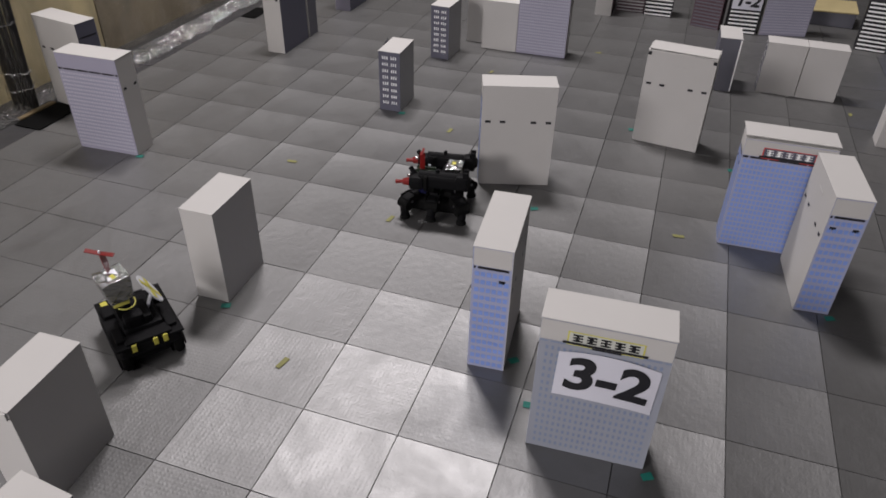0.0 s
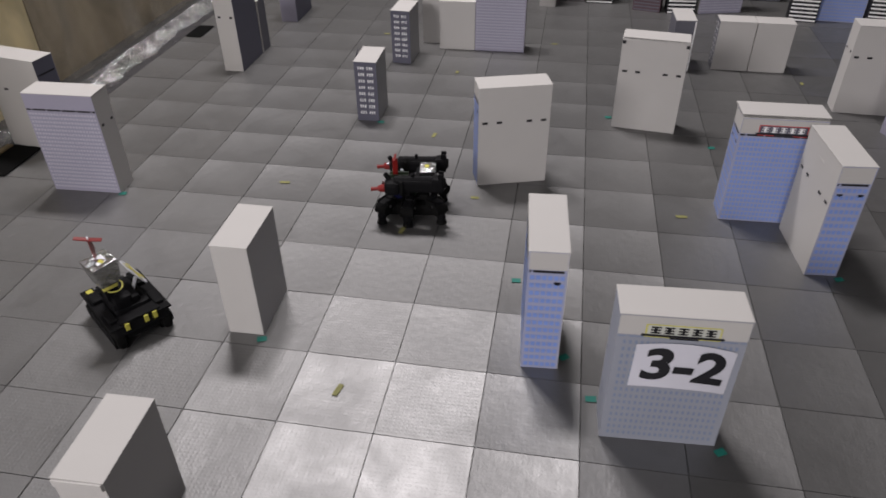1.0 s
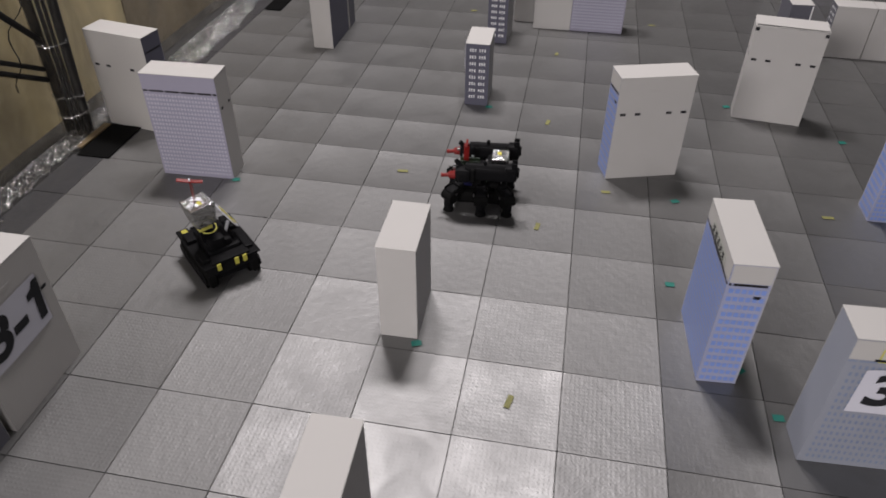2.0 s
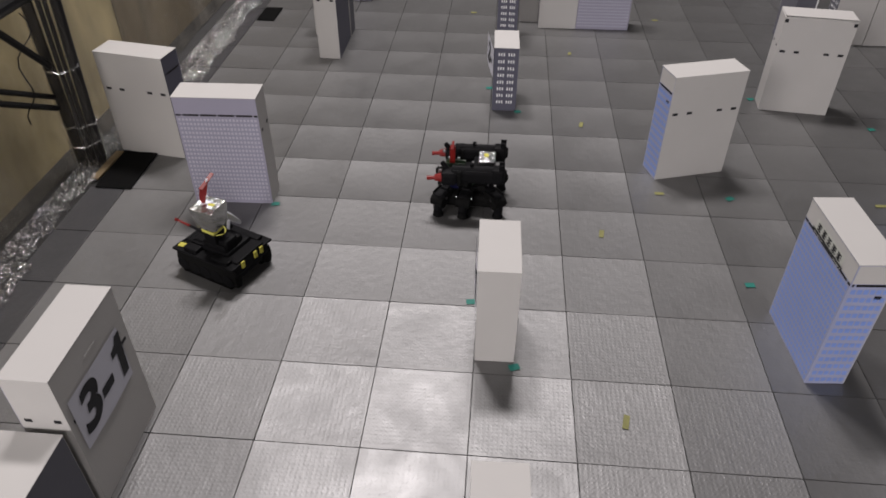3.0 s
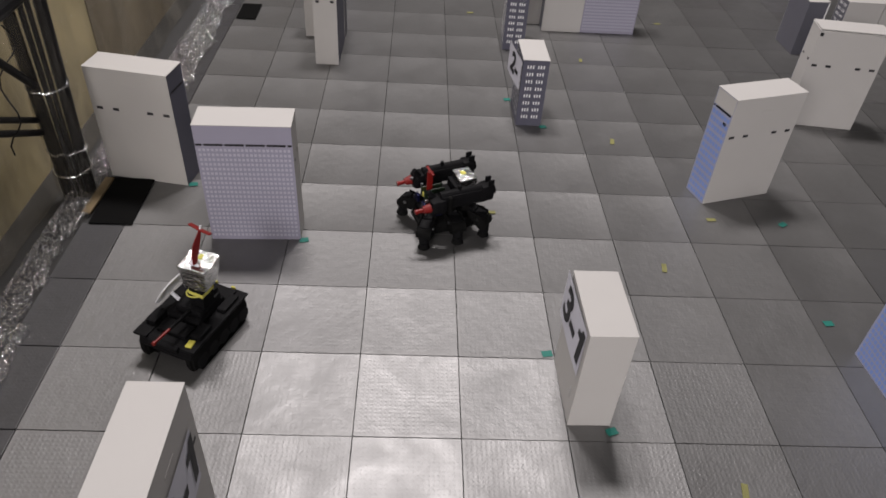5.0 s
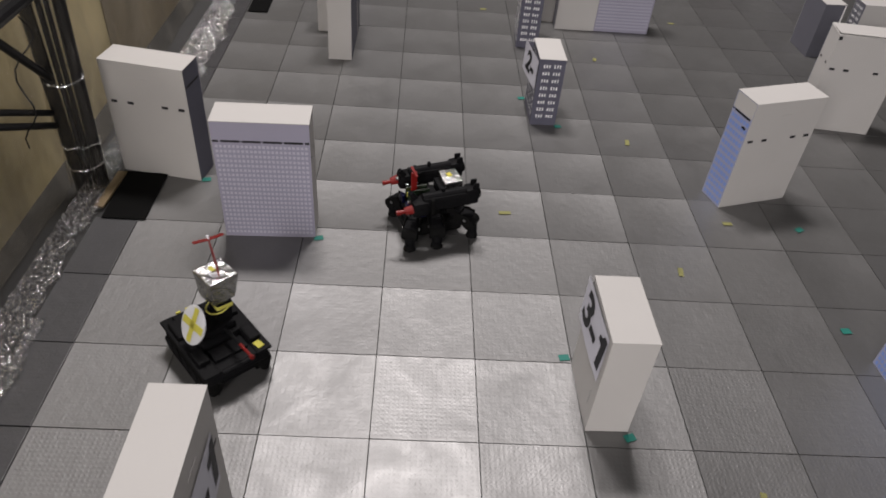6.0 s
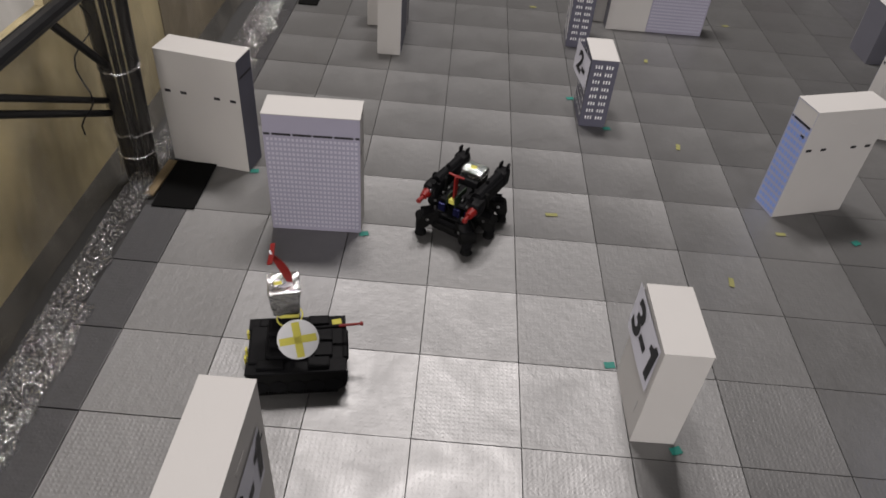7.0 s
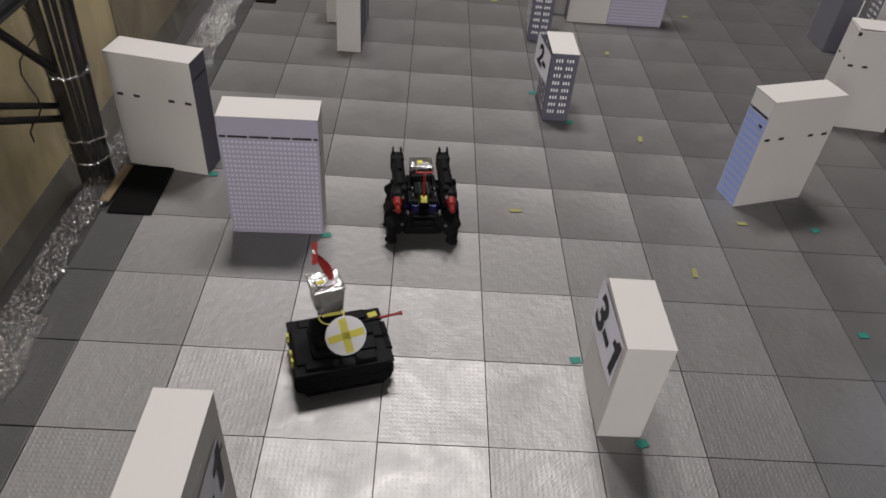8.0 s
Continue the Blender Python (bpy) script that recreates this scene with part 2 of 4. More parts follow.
def vinyl_material(name, haze, gloss=0.12):
    m = bpy.data.materials.new(name)
    m.use_nodes = True
    nt = m.node_tree
    out = nt.nodes["Material Output"]
    nt.nodes.remove(nt.nodes["Principled BSDF"])
    gl = nt.nodes.new("ShaderNodeBsdfGlossy")
    gl.inputs["Roughness"].default_value = 0.15
    gl.inputs["Color"].default_value = (0.8, 0.8, 0.8, 1)
    tr = nt.nodes.new("ShaderNodeBsdfTransparent")
    tr.inputs["Color"].default_value = (0.95, 0.94, 0.91, 1)
    df = nt.nodes.new("ShaderNodeBsdfDiffuse")
    df.inputs["Color"].default_value = (0.33, 0.305, 0.26, 1)
    coord = nt.nodes.new("ShaderNodeTexCoord")
    mp = nt.nodes.new("ShaderNodeMapping")
    mp.inputs["Scale"].default_value = (1, 2.6, 0.9)
    n = nt.nodes.new("ShaderNodeTexNoise")
    n.inputs["Scale"].default_value, n.inputs["Detail"].default_value = 2.2, 5
    nt.links.new(coord.outputs["Object"], mp.inputs[0])
    nt.links.new(mp.outputs[0], n.inputs["Vector"])
    bp = nt.nodes.new("ShaderNodeBump")
    bp.inputs["Strength"].default_value, bp.inputs["Distance"].default_value = 0.6, 0.03
    nt.links.new(n.outputs["Fac"], bp.inputs["Height"])
    crease = nt.nodes.new("ShaderNodeTexNoise")
    crease.inputs["Scale"].default_value, crease.inputs["Detail"].default_value, crease.inputs["Distortion"].default_value = 16, 6, 1.2
    nt.links.new(coord.outputs["Object"], crease.inputs["Vector"])
    fine = nt.nodes.new("ShaderNodeBump")
    fine.inputs["Strength"].default_value, fine.inputs["Distance"].default_value = 0.7, 0.02
    nt.links.new(crease.outputs["Fac"], fine.inputs["Height"])
    nt.links.new(bp.outputs[0], fine.inputs["Normal"])
    nt.links.new(fine.outputs[0], gl.inputs["Normal"])
    ramp = nt.nodes.new("ShaderNodeMapRange")
    ramp.inputs["From Min"].default_value, ramp.inputs["From Max"].default_value = 0.4, 0.7
    ramp.inputs["To Min"].default_value, ramp.inputs["To Max"].default_value = 0.04, haze
    nt.links.new(n.outputs["Fac"], ramp.inputs["Value"])
    m1 = nt.nodes.new("ShaderNodeMixShader")
    nt.links.new(ramp.outputs[0], m1.inputs[0])
    nt.links.new(tr.outputs[0], m1.inputs[1])
    nt.links.new(df.outputs[0], m1.inputs[2])
    m2 = nt.nodes.new("ShaderNodeMixShader")
    m2.inputs[0].default_value = gloss
    nt.links.new(m1.outputs[0], m2.inputs[1])
    nt.links.new(gl.outputs[0], m2.inputs[2])
    nt.links.new(m2.outputs[0], out.inputs[0])
    return m


M_PANEL = board_material("yellowed_wall_panel", (0.70, 0.60, 0.36))
M_PANEL_GREY = board_material("grey_stained_panel", (0.34, 0.29, 0.21))
M_VINYL = vinyl_material("clear_vinyl_sheet", 0.38)
M_WRAP = vinyl_material("clear_vinyl_wrap", 0.05, 0.05)


# ---- mesh helpers ----
def mesh_of(name, bm, material, smooth=False):
    me = bpy.data.meshes.new(name)
    bm.normal_update()
    bm.to_mesh(me)
    bm.free()
    for p in me.polygons:
        p.use_smooth = smooth
    me.materials.append(material)
    return me


def part(name, bm, material, parent, label="", smooth=False):
    ob = new(name, mesh_of(name, bm, material, smooth))
    ob.parent = parent
    return tagged(ob, label)


def thing(name, x, y, z, rz, label, category, group=""):
    ob = new(name)
    ob.empty_display_size = 0.05
    ob.matrix_world = pose(x, y, z, 0, 0, rz)
    return tagged(ob, label, category, group)


def box(bm, cx, cy, cz, sx, sy, sz, bevel=0.0, m=None):
    """A bevelled block about a centre, in an optional pose."""
    r = bmesh.ops.create_cube(bm, size=1)
    v = r["verts"]
    bmesh.ops.scale(bm, vec=(sx, sy, sz), verts=v)
    if bevel:
        edges = list({e for q in v for e in q.link_edges})
        v = bmesh.ops.bevel(bm, geom=edges, offset=bevel, segments=2, affect="EDGES", profile=0.6)["verts"]
    bmesh.ops.translate(bm, vec=(cx, cy, cz), verts=v)
    if m is not None:
        bmesh.ops.transform(bm, matrix=m, verts=v)
    return v


def rod(bm, a, b, r1, r2=None, seg=12):
    """A round rod from a to b."""
    a, b = Vector(a), Vector(b)
    d = b - a
    v = bmesh.ops.create_cone(bm, cap_ends=True, segments=seg, radius1=r1, radius2=r1 if r2 is None else r2, depth=d.length)["verts"]
    bmesh.ops.transform(bm, matrix=Matrix.Translation((a + b) / 2) @ d.to_track_quat("Z", "Y").to_matrix().to_4x4(), verts=v)
    return v


def one(fn, *args, **kw):
    bm = bmesh.new()
    fn(bm, *args, **kw)
    return bm


def quads(cells, y):
    """Flat printed cells (x0, z0, x1, z1) in the plane of that y, facing -y."""
    bm = bmesh.new()
    for x0, z0, x1, z1 in cells:
        bm.faces.new([bm.verts.new(p) for p in ((x0, y, z0), (x1, y, z0), (x1, y, z1), (x0, y, z1))])
    return bm


def on_face(bm, side, w, d):
    """Turns a mesh drawn on the front face (-y) to another side of a box w x d."""
    if side == "front":
        m = pose(0, -d / 2, 0)
    elif side == "back":
        m = pose(0, d / 2, 0, 0, 0, 180)
    elif side == "left":
        m = pose(-w / 2, 0, 0, 0, 0, -90)
    else:
        m = pose(w / 2, 0, 0, 0, 0, 90)
    bmesh.ops.transform(bm, matrix=m, verts=bm.verts[:])
    return bm


PROUD = -0.0006


def window_cells(width, z0, z1, cols, rows, fx, fz, margin):
    cw, ch = (width - 2 * margin) / cols, (z1 - z0) / rows
    out = []
    for i in range(cols):
        for j in range(rows):
            cx, cz = -width / 2 + margin + (i + 0.5) * cw, z0 + (j + 0.5) * ch
            out.append((cx - cw * fx / 2, cz - ch * fz / 2, cx + cw * fx / 2, cz + ch * fz / 2))
    return out


def dash_cells(width, z, count, height):
    out, gap = [], 0.006
    end = width * 0.07
    edges = [(-width / 2 + 0.002, -width / 2 + end)]
    inner = (width - 2 * end) / count
    for i in range(count):
        edges.append((-width / 2 + end + i * inner + gap, -width / 2 + end + (i + 1) * inner))
    edges.append((width / 2 - end + gap, width / 2 - 0.002))
    return [(a, z - height / 2, b, z + height / 2) for a, b in edges if b > a]


def mark_cells(places, z, width, mw=0.024, mh=0.0115):
    return [(p * width - mw / 2, z - mh / 2, p * width + mw / 2, z + mh / 2) for p in places]


def card_panel(width, height, thick, bow):
    """One wall of a folded card box, slightly bowed, standing on z = 0 and facing -y."""
    bm = bmesh.new()
    nx, nz = 6, 8
    grid = {}
    for k, y in ((0, 0.0), (1, thick)):
        for i in range(nx + 1):
            for j in range(nz + 1):
                u, v = i / nx, j / nz
                lift = bow * math.sin(math.pi * u) * math.sin(math.pi * min(1, v * 1.02))
                grid[k, i, j] = bm.verts.new(((u - 0.5) * width, y + lift, v * height))
    for i in range(nx):
        for j in range(nz):
            bm.faces.new([grid[0, i, j], grid[0, i + 1, j], grid[0, i + 1, j + 1], grid[0, i, j + 1]])
            bm.faces.new([grid[1, i, j], grid[1, i, j + 1], grid[1, i + 1, j + 1], grid[1, i + 1, j]])
    rim = [(i, 0) for i in range(nx)] + [(nx, j) for j in range(nz)] + [(i, nz) for i in range(nx, 0, -1)] + [(0, j) for j in range(nz, 0, -1)]
    for a, b in zip(rim, rim[1:] + rim[:1]):
        bm.faces.new([grid[0, *b], grid[0, *a], grid[1, *a], grid[1, *b]])
    return bm


def card_box(name, x, y, rz, w, d, h, label, faces, group, top=None):
    """A folded card building: four wall panels and a folded top."""
    t = thing(name, x, y, 0, rz, label, "model building", group)
    thick = 0.0015
    rng = random.Random(int(1000 * (x + 7) + 17 * y))
    for side in ("front", "back", "left", "right"):
        width = w if side in ("front", "back") else d - 2 * thick
        bm = card_panel(width, h - 0.002, thick, 0.0014 * rng.random())
        part("wall_panel", on_face(bm, side, w, d), faces.get(side, M_PAPER), t, smooth=False)
    bm = bmesh.new()
    box(bm, 0, 0, h - 0.0005, w + 0.003, d + 0.003, 0.003, 0.0012)
    for q in bm.verts:
        q.co.z += 0.0035 * max(0.0, noise.noise((q.co.x * 7 + 10 * x, q.co.y * 7 + 10 * y, 3.0)))
    part("top_panel", bm, top or M_PAPER, t)
    return t


def printed(t, name, cells, side, w, d, material, label=""):
    if name in ("window_mark", "dash_line"):
        for c in cells:
            part(name, on_face(quads([c], PROUD), side, w, d), material, t)
        return None
    ob = part(name, on_face(quads(cells, PROUD if name != "window_mark" else 2 * PROUD), side, w, d), material, t, label)
    return tagged(ob, kind="stuff")


BW, BD, BH = 0.314, 0.118, 0.466


def plate_bars(t, side, w, d, z, edge):
    """Name plate above the windows: writing drawn as plain bars and blocks."""
    dark = edge is M_RED_LINE
    part("name_plate", on_face(quads([(-0.091, z - 0.022, 0.091, z + 0.022)], -0.0014), side, w, d), edge, t, "thin name plate with bars for its writing")
    part("plate_field", on_face(quads([(-0.087, z - 0.019, 0.087, z + 0.019)], -0.0020), side, w, d), M_NAVY if dark else M_PLATE_GREY, t)
    rng = random.Random(4)
    cells = []
    for i in range(5):
        cx = -0.066 + i * 0.033
        for k in range(3):
            zz = z + 0.013 - k * 0.009
            cells.append((cx - 0.012, zz - (0.0013 if dark else 0.0026), cx + 0.012, zz + (0.0013 if dark else 0.0026)))
        cells.append((cx - 0.002 + rng.uniform(-0.005, 0.005), z - 0.008, cx + 0.003, z + 0.015))
    tagged(part("plate_bar", on_face(quads(cells, -0.0026), side, w, d), M_WIN_WHITE if dark else M_INK, t), kind="stuff")
    cells = [(-0.100, z - 0.018, 0.100, z - 0.010), (-0.030, z - 0.024, 0.040, z - 0.0183)]
    part("plate_bar", on_face(quads(cells, -0.0030), side, w, d), M_INK, t)


def big_building(x, y, rz, front, label, win, narrow=("blue", "blue"), plate=None, h=BH, style="blue"):
    """Wide card tower: windows on the front, marks on the plain back, two narrow sides."""
    mats = {"blue": M_BLUE, "white": M_PAPER, "grey": M_PAPER_SIDE, "lilac": M_LILAC, "navy": M_NAVY, "greyblue": M_GREYBLUE}
    t = card_box("card_building", x, y, rz, BW, BD, h, label, {"front": front, "back": M_PAPER, "left": mats[narrow[0]], "right": mats[narrow[1]]}, "card buildings of the miniature town")
    zd = h * 0.845
    if win is not None:
        if style == "lilac":
            printed(t, "window_print", window_cells(BW, 0.012, zd - 0.010, 22, 20, 0.62, 0.55, 0.006), "front", BW, BD, win)
        elif style == "grey":
            printed(t, "window_print", window_cells(BW, 0.014, zd - 0.008, 20, 15, 0.45, 0.5, 0.014), "front", BW, BD, win)
        elif style == "blue":
            printed(t, "window_print", window_cells(BW, 0.004, zd - 0.008, 20, 18, 0.74, 0.66, 0.006), "front", BW, BD, win)
        if style in ("lilac", "blue", "grey"):
            printed(t, "dash_line", dash_cells(BW, zd, 4 if style != "grey" else 1, 0.008 if style != "grey" else 0.004), "front", BW, BD, M_INK if style != "grey" else M_WIN_GREY)
            upper = part("parapet_band", on_face(quads([(-BW / 2 + 0.001, zd + 0.006, BW / 2 - 0.001, h - 0.004)], PROUD * 0.8), "front", BW, BD), M_LILAC if style == "lilac" else M_PAPER, t)
    for side, kind in zip(("left", "right"), narrow):
        if kind == "blue":
            printed(t, "window_print", window_cells(BD, 0.004, zd - 0.008, 6, 13, 0.76, 0.55, 0.006), side, BD and BW, BD, M_WIN_BLUE)
            printed(t, "dash_line", dash_cells(BD - 0.004, zd, 1, 0.009), side, BW, BD, M_INK)
            printed(t, "window_mark", mark_cells((0.26,) if side == "right" else (-0.3, 0.3), zd - 0.043, BD, 0.020), side, BW, BD, M_INK)
            part("parapet_band", on_face(quads([(-BD / 2 + 0.003, zd + 0.006, BD / 2 - 0.003, h - 0.004)], PROUD * 0.8), side, BW, BD), M_PAPER, t)
        elif kind in ("white", "grey"):
            printed(t, "window_mark", mark_cells((-0.3, 0.3), h * 0.70, BD, 0.018), side, BW, BD, M_INK)
        elif kind == "navy":
            printed(t, "dash_line", dash_cells(BD - 0.004, zd, 1, 0.009), side, BW, BD, M_INK)
    printed(t, "window_mark", mark_cells((-0.41, -0.21, 0.21, 0.41), h * 0.655, BW), "back", BW, BD, M_INK)
    part("glue_tab", on_face(one(box, 0, -0.0008, h * 0.865, 0.055, 0.001, 0.010, 0.0003), "back", BW, BD), M_PAPER, t)
    if plate:
        plate_bars(t, "front", BW, BD, h * 0.895, plate)
    return t


SW, SD, SH = 0.116, 0.215, 0.322


def slim_tower(x, y, rz, label, front=None, left=None, right=None, windows=("front",), h=SH, w=SW, d=SD, name="card_tower"):
    """Slim card tower with white window strokes in pairs of three."""
    t = card_box(name, x, y, rz, w, d, h, label, {"front": front or M_PAPER, "left": left or M_PAPER, "right": right or M_PAPER, "back": M_PAPER}, "card buildings of the miniature town")
    for side in windows:
        width = w if side in ("front", "back") else d
        groups = 2 if width < 0.15 else 4
        cells = []
        for row in range(8):
            z = h * 0.90 - row * h * 0.108
            for g in range(groups):
                for k in range(3):
                    cx = (g - (groups - 1) / 2) * width * (0.40 if groups == 2 else 0.22) + (k - 1) * 0.0118
                    cells.append((cx - 0.0027, z - 0.0078, cx + 0.0027, z + 0.0078))
        printed(t, "window_print", cells, side, w, d, M_WIN_WHITE)
    return t


def striped_tower(x, y, rz, w, d, h, label, base, stripe, rows):
    t = card_box("striped_card_tower", x, y, rz, w, d, h, label, {"front": base, "left": base, "right": base, "back": base}, "card buildings of the miniature town", base)
    step = h / rows
    printed(t, "window_print", [(-w / 2 + 0.006, (j + 0.25) * step, w / 2 - 0.006, (j + 0.65) * step) for j in range(rows)], "front", w, d, stripe)
    return t


def sign(t, text, side, w, d, x, z, sw, sh, tilt=0.0, size=0.1, bow=0.010, sag=0.0, shear=0.16, swing=0.0):
    """A sheet of paper taped to a face, bowed outwards, with printed characters lying on it."""
    def bulge(u, v):
        return -0.003 - bow * math.sin(math.pi * (u + 0.5)) * (0.55 - 0.6 * v) - swing * (0.5 - u)
    bm = bmesh.new()
    n = 12
    grid = {}
    for i in range(n + 1):
        for j in range(n + 1):
            u, v = i / n - 0.5, j / n - 0.5
            grid[i, j] = bm.verts.new((u * sw, bulge(u, v), v * sh + sag * (1 - 4 * u * u)))
    for i in range(n):
        for j in range(n):
            bm.faces.new([grid[i, j], grid[i + 1, j], grid[i + 1, j + 1], grid[i, j + 1]])
    m = pose(x, 0, z, 0, tilt, 0)
    bmesh.ops.transform(bm, matrix=m, verts=bm.verts[:])
    sheet = part("sign_sheet", on_face(bm, side, w, d), M_SHEET, t, "white paper sign with large black characters", smooth=True)
    curve = bpy.data.curves.new("sign_text", "FONT")
    curve.body, curve.size, curve.align_x, curve.align_y, curve.shear = text[:2] if text.endswith("1") else text, size, "CENTER", "CENTER", shear
    curve.offset = size * 0.036
    holder = bpy.data.objects.new("sign_text", curve)
    scene.collection.objects.link(holder)
    me = bpy.data.meshes.new_from_object(holder.evaluated_get(bpy.context.evaluated_depsgraph_get()))
    bpy.data.objects.remove(holder)
    bm = bmesh.new()
    bm.from_mesh(me)
    if text.endswith("1"):
        x0, k = max((v.co.x for v in bm.verts), default=0) + size * 0.09, size * 0.72
        low, high = min(v.co.y for v in bm.verts), max(v.co.y for v in bm.verts)
        k = high - low
        lean = shear * k * 0.5
        shape = ((0.17, 0.0), (0.39, 0.0), (0.39, 1.0), (0.22, 1.0), (0.16, 0.86), (0.0, 0.80), (0.0, 0.64), (0.17, 0.64))
        bm.faces.new([bm.verts.new((x0 + a * k + lean * (b - 0.5), low + b * k, 0)) for a, b in shape])
        bmesh.ops.translate(bm, vec=(-0.26 * k, 0, 0), verts=bm.verts[:])
    for axis in range(1, 16):
        cut = -sw / 2 + sw * axis / 16
        bmesh.ops.bisect_plane(bm, geom=bm.verts[:] + bm.edges[:] + bm.faces[:], plane_co=(cut, 0, 0), plane_no=(1, 0, 0))
    for v in bm.verts:
        u, q = v.co.x * 1.12 / sw, v.co.y / sh
        v.co = Vector((v.co.x * 1.12, bulge(u, q) - 0.0015, v.co.y + sag * (1 - 4 * u * u)))
    bmesh.ops.transform(bm, matrix=m, verts=bm.verts[:])
    ob = part("sign_lettering", on_face(bm, side, w, d), M_INK, sheet)
    return sheet


# ---- setting: hall, floor edge, film wall ----
def slab(name, cx, cy, cz, sx, sy, sz, material, label):
    bm = bmesh.new()
    box(bm, cx, cy, cz, sx, sy, sz)
    ob = new(name, mesh_of(name, bm, material))
    return tagged(ob, label, name.split("_")[0], kind="structure")


slab("ground", 1.5, 1.5, -0.06, 19, 19, 0.10, M_JOINT, "dark hall floor under the tiles")
slab("wall_north", 1.5, 11.05, 3.3, 19.2, 0.1, 6.8, M_HALL, "plain grey hall wall")
slab("wall_south", 1.5, -8.05, 3.3, 19.2, 0.1, 6.8, M_HALL, "plain grey hall wall")
slab("wall_west", -8.05, 1.5, 3.3, 0.1, 19, 6.8, M_HALL, "plain grey hall wall")
slab("wall_east", 11.05, 1.5, 3.3, 0.1, 19, 6.8, M_HALL, "plain grey hall wall")
slab("ceiling", 1.5, 1.5, 6.75, 19.2, 19.2, 0.1, M_CEIL, "plain grey hall ceiling")
slab("hall_floor", -5.15, 1.5, -0.004, 5.7, 18.9, 0.012, M_CONCRETE, "plain grey concrete hall floor beyond the panels")
slab("wall_panel_near", -2.215, -0.51, 0.32, 0.03, 3.12, 0.68, M_PANEL, "yellowed wooden panel behind the vinyl sheet")
slab("wall_panel_middle", -2.215, 1.475, 0.75, 0.03, 0.85, 1.54, M_PANEL, "yellowed wooden panel behind the vinyl sheet")
slab("wall_panel_far", -2.213, 4.48, 0.75, 0.03, 5.14, 1.54, M_PANEL_GREY, "grey-brown stained panel behind the vinyl sheet")


def vinyl_sheet():
    bm = bmesh.new()
    ny, nz = 150, 20
    g = {}
    for i in range(ny + 1):
        for j in range(nz + 1):
            y, z = -1.6 + 8.0 * i / ny, 1.5 * j / nz
            wave = 0.022 * noise.noise((y * 2.4, z * 0.7, 3.1)) + 0.010 * noise.noise((y * 8.0, z * 2.0, 9.2))
            flare = 0.025 * max(0, 1 - z / 0.12)
            g[i, j] = bm.verts.new((-2.12 + wave + flare, y, z + 0.004))
    for i in range(ny):
        for j in range(nz):
            bm.faces.new([g[i, j], g[i + 1, j], g[i + 1, j + 1], g[i, j + 1]])
    ob = new("vinyl_curtain", mesh_of("vinyl_curtain", bm, M_VINYL, True))
    tagged(ob, "wrinkled clear vinyl sheet hung along the floor edge", "vinyl curtain")


vinyl_sheet()


def vinyl_hem():
    """Crumpled hem of the vinyl that lies on the floor and glints."""
    bm = bmesh.new()
    ny, nx = 2000, 40
    g = {}
    for i in range(ny + 1):
        y = -1.5 + 6.6 * i / ny
        inner = -1.905 + 0.030 * noise.noise((y * 3.2, 0.3, 5.0)) + 0.022 * noise.noise((y * 17.0, 0.3, 8.0))
        outer = -2.04
        if 0.38 < y < 1.6:
            inner -= 0.055
        elif y >= 1.6:
            inner += 0.045 * noise.noise((y * 5.0, 1.3, 2.0)) + 0.05
            outer = -1.99
        for j in range(nx + 1):
            u = j / nx
            x = outer + (inner - outer) * u
            z = 0.006 + 0.030 * (1 - u) ** 2 + 0.010 * abs(noise.noise((x * 45, y * 38, 1.7))) + 0.011 * abs(noise.noise((x * 380, y * 330, 4.4)))
            if j == nx:
                z = 0.003
            elif j == 0:
                z = 0.001
            g[i, j] = bm.verts.new((x + 0.006 * noise.noise((x * 30, y * 30, 2.2)), y, z))
    for i in range(ny):
        for j in range(nx):
            bm.faces.new([g[i, j], g[i + 1, j], g[i + 1, j + 1], g[i, j + 1]])
    ob = new("vinyl_hem", mesh_of("vinyl_hem", bm, M_VINYL_EDGE))
    tagged(ob, "crumpled glinting vinyl hem lying along the floor edge", "vinyl sheet")


vinyl_hem()


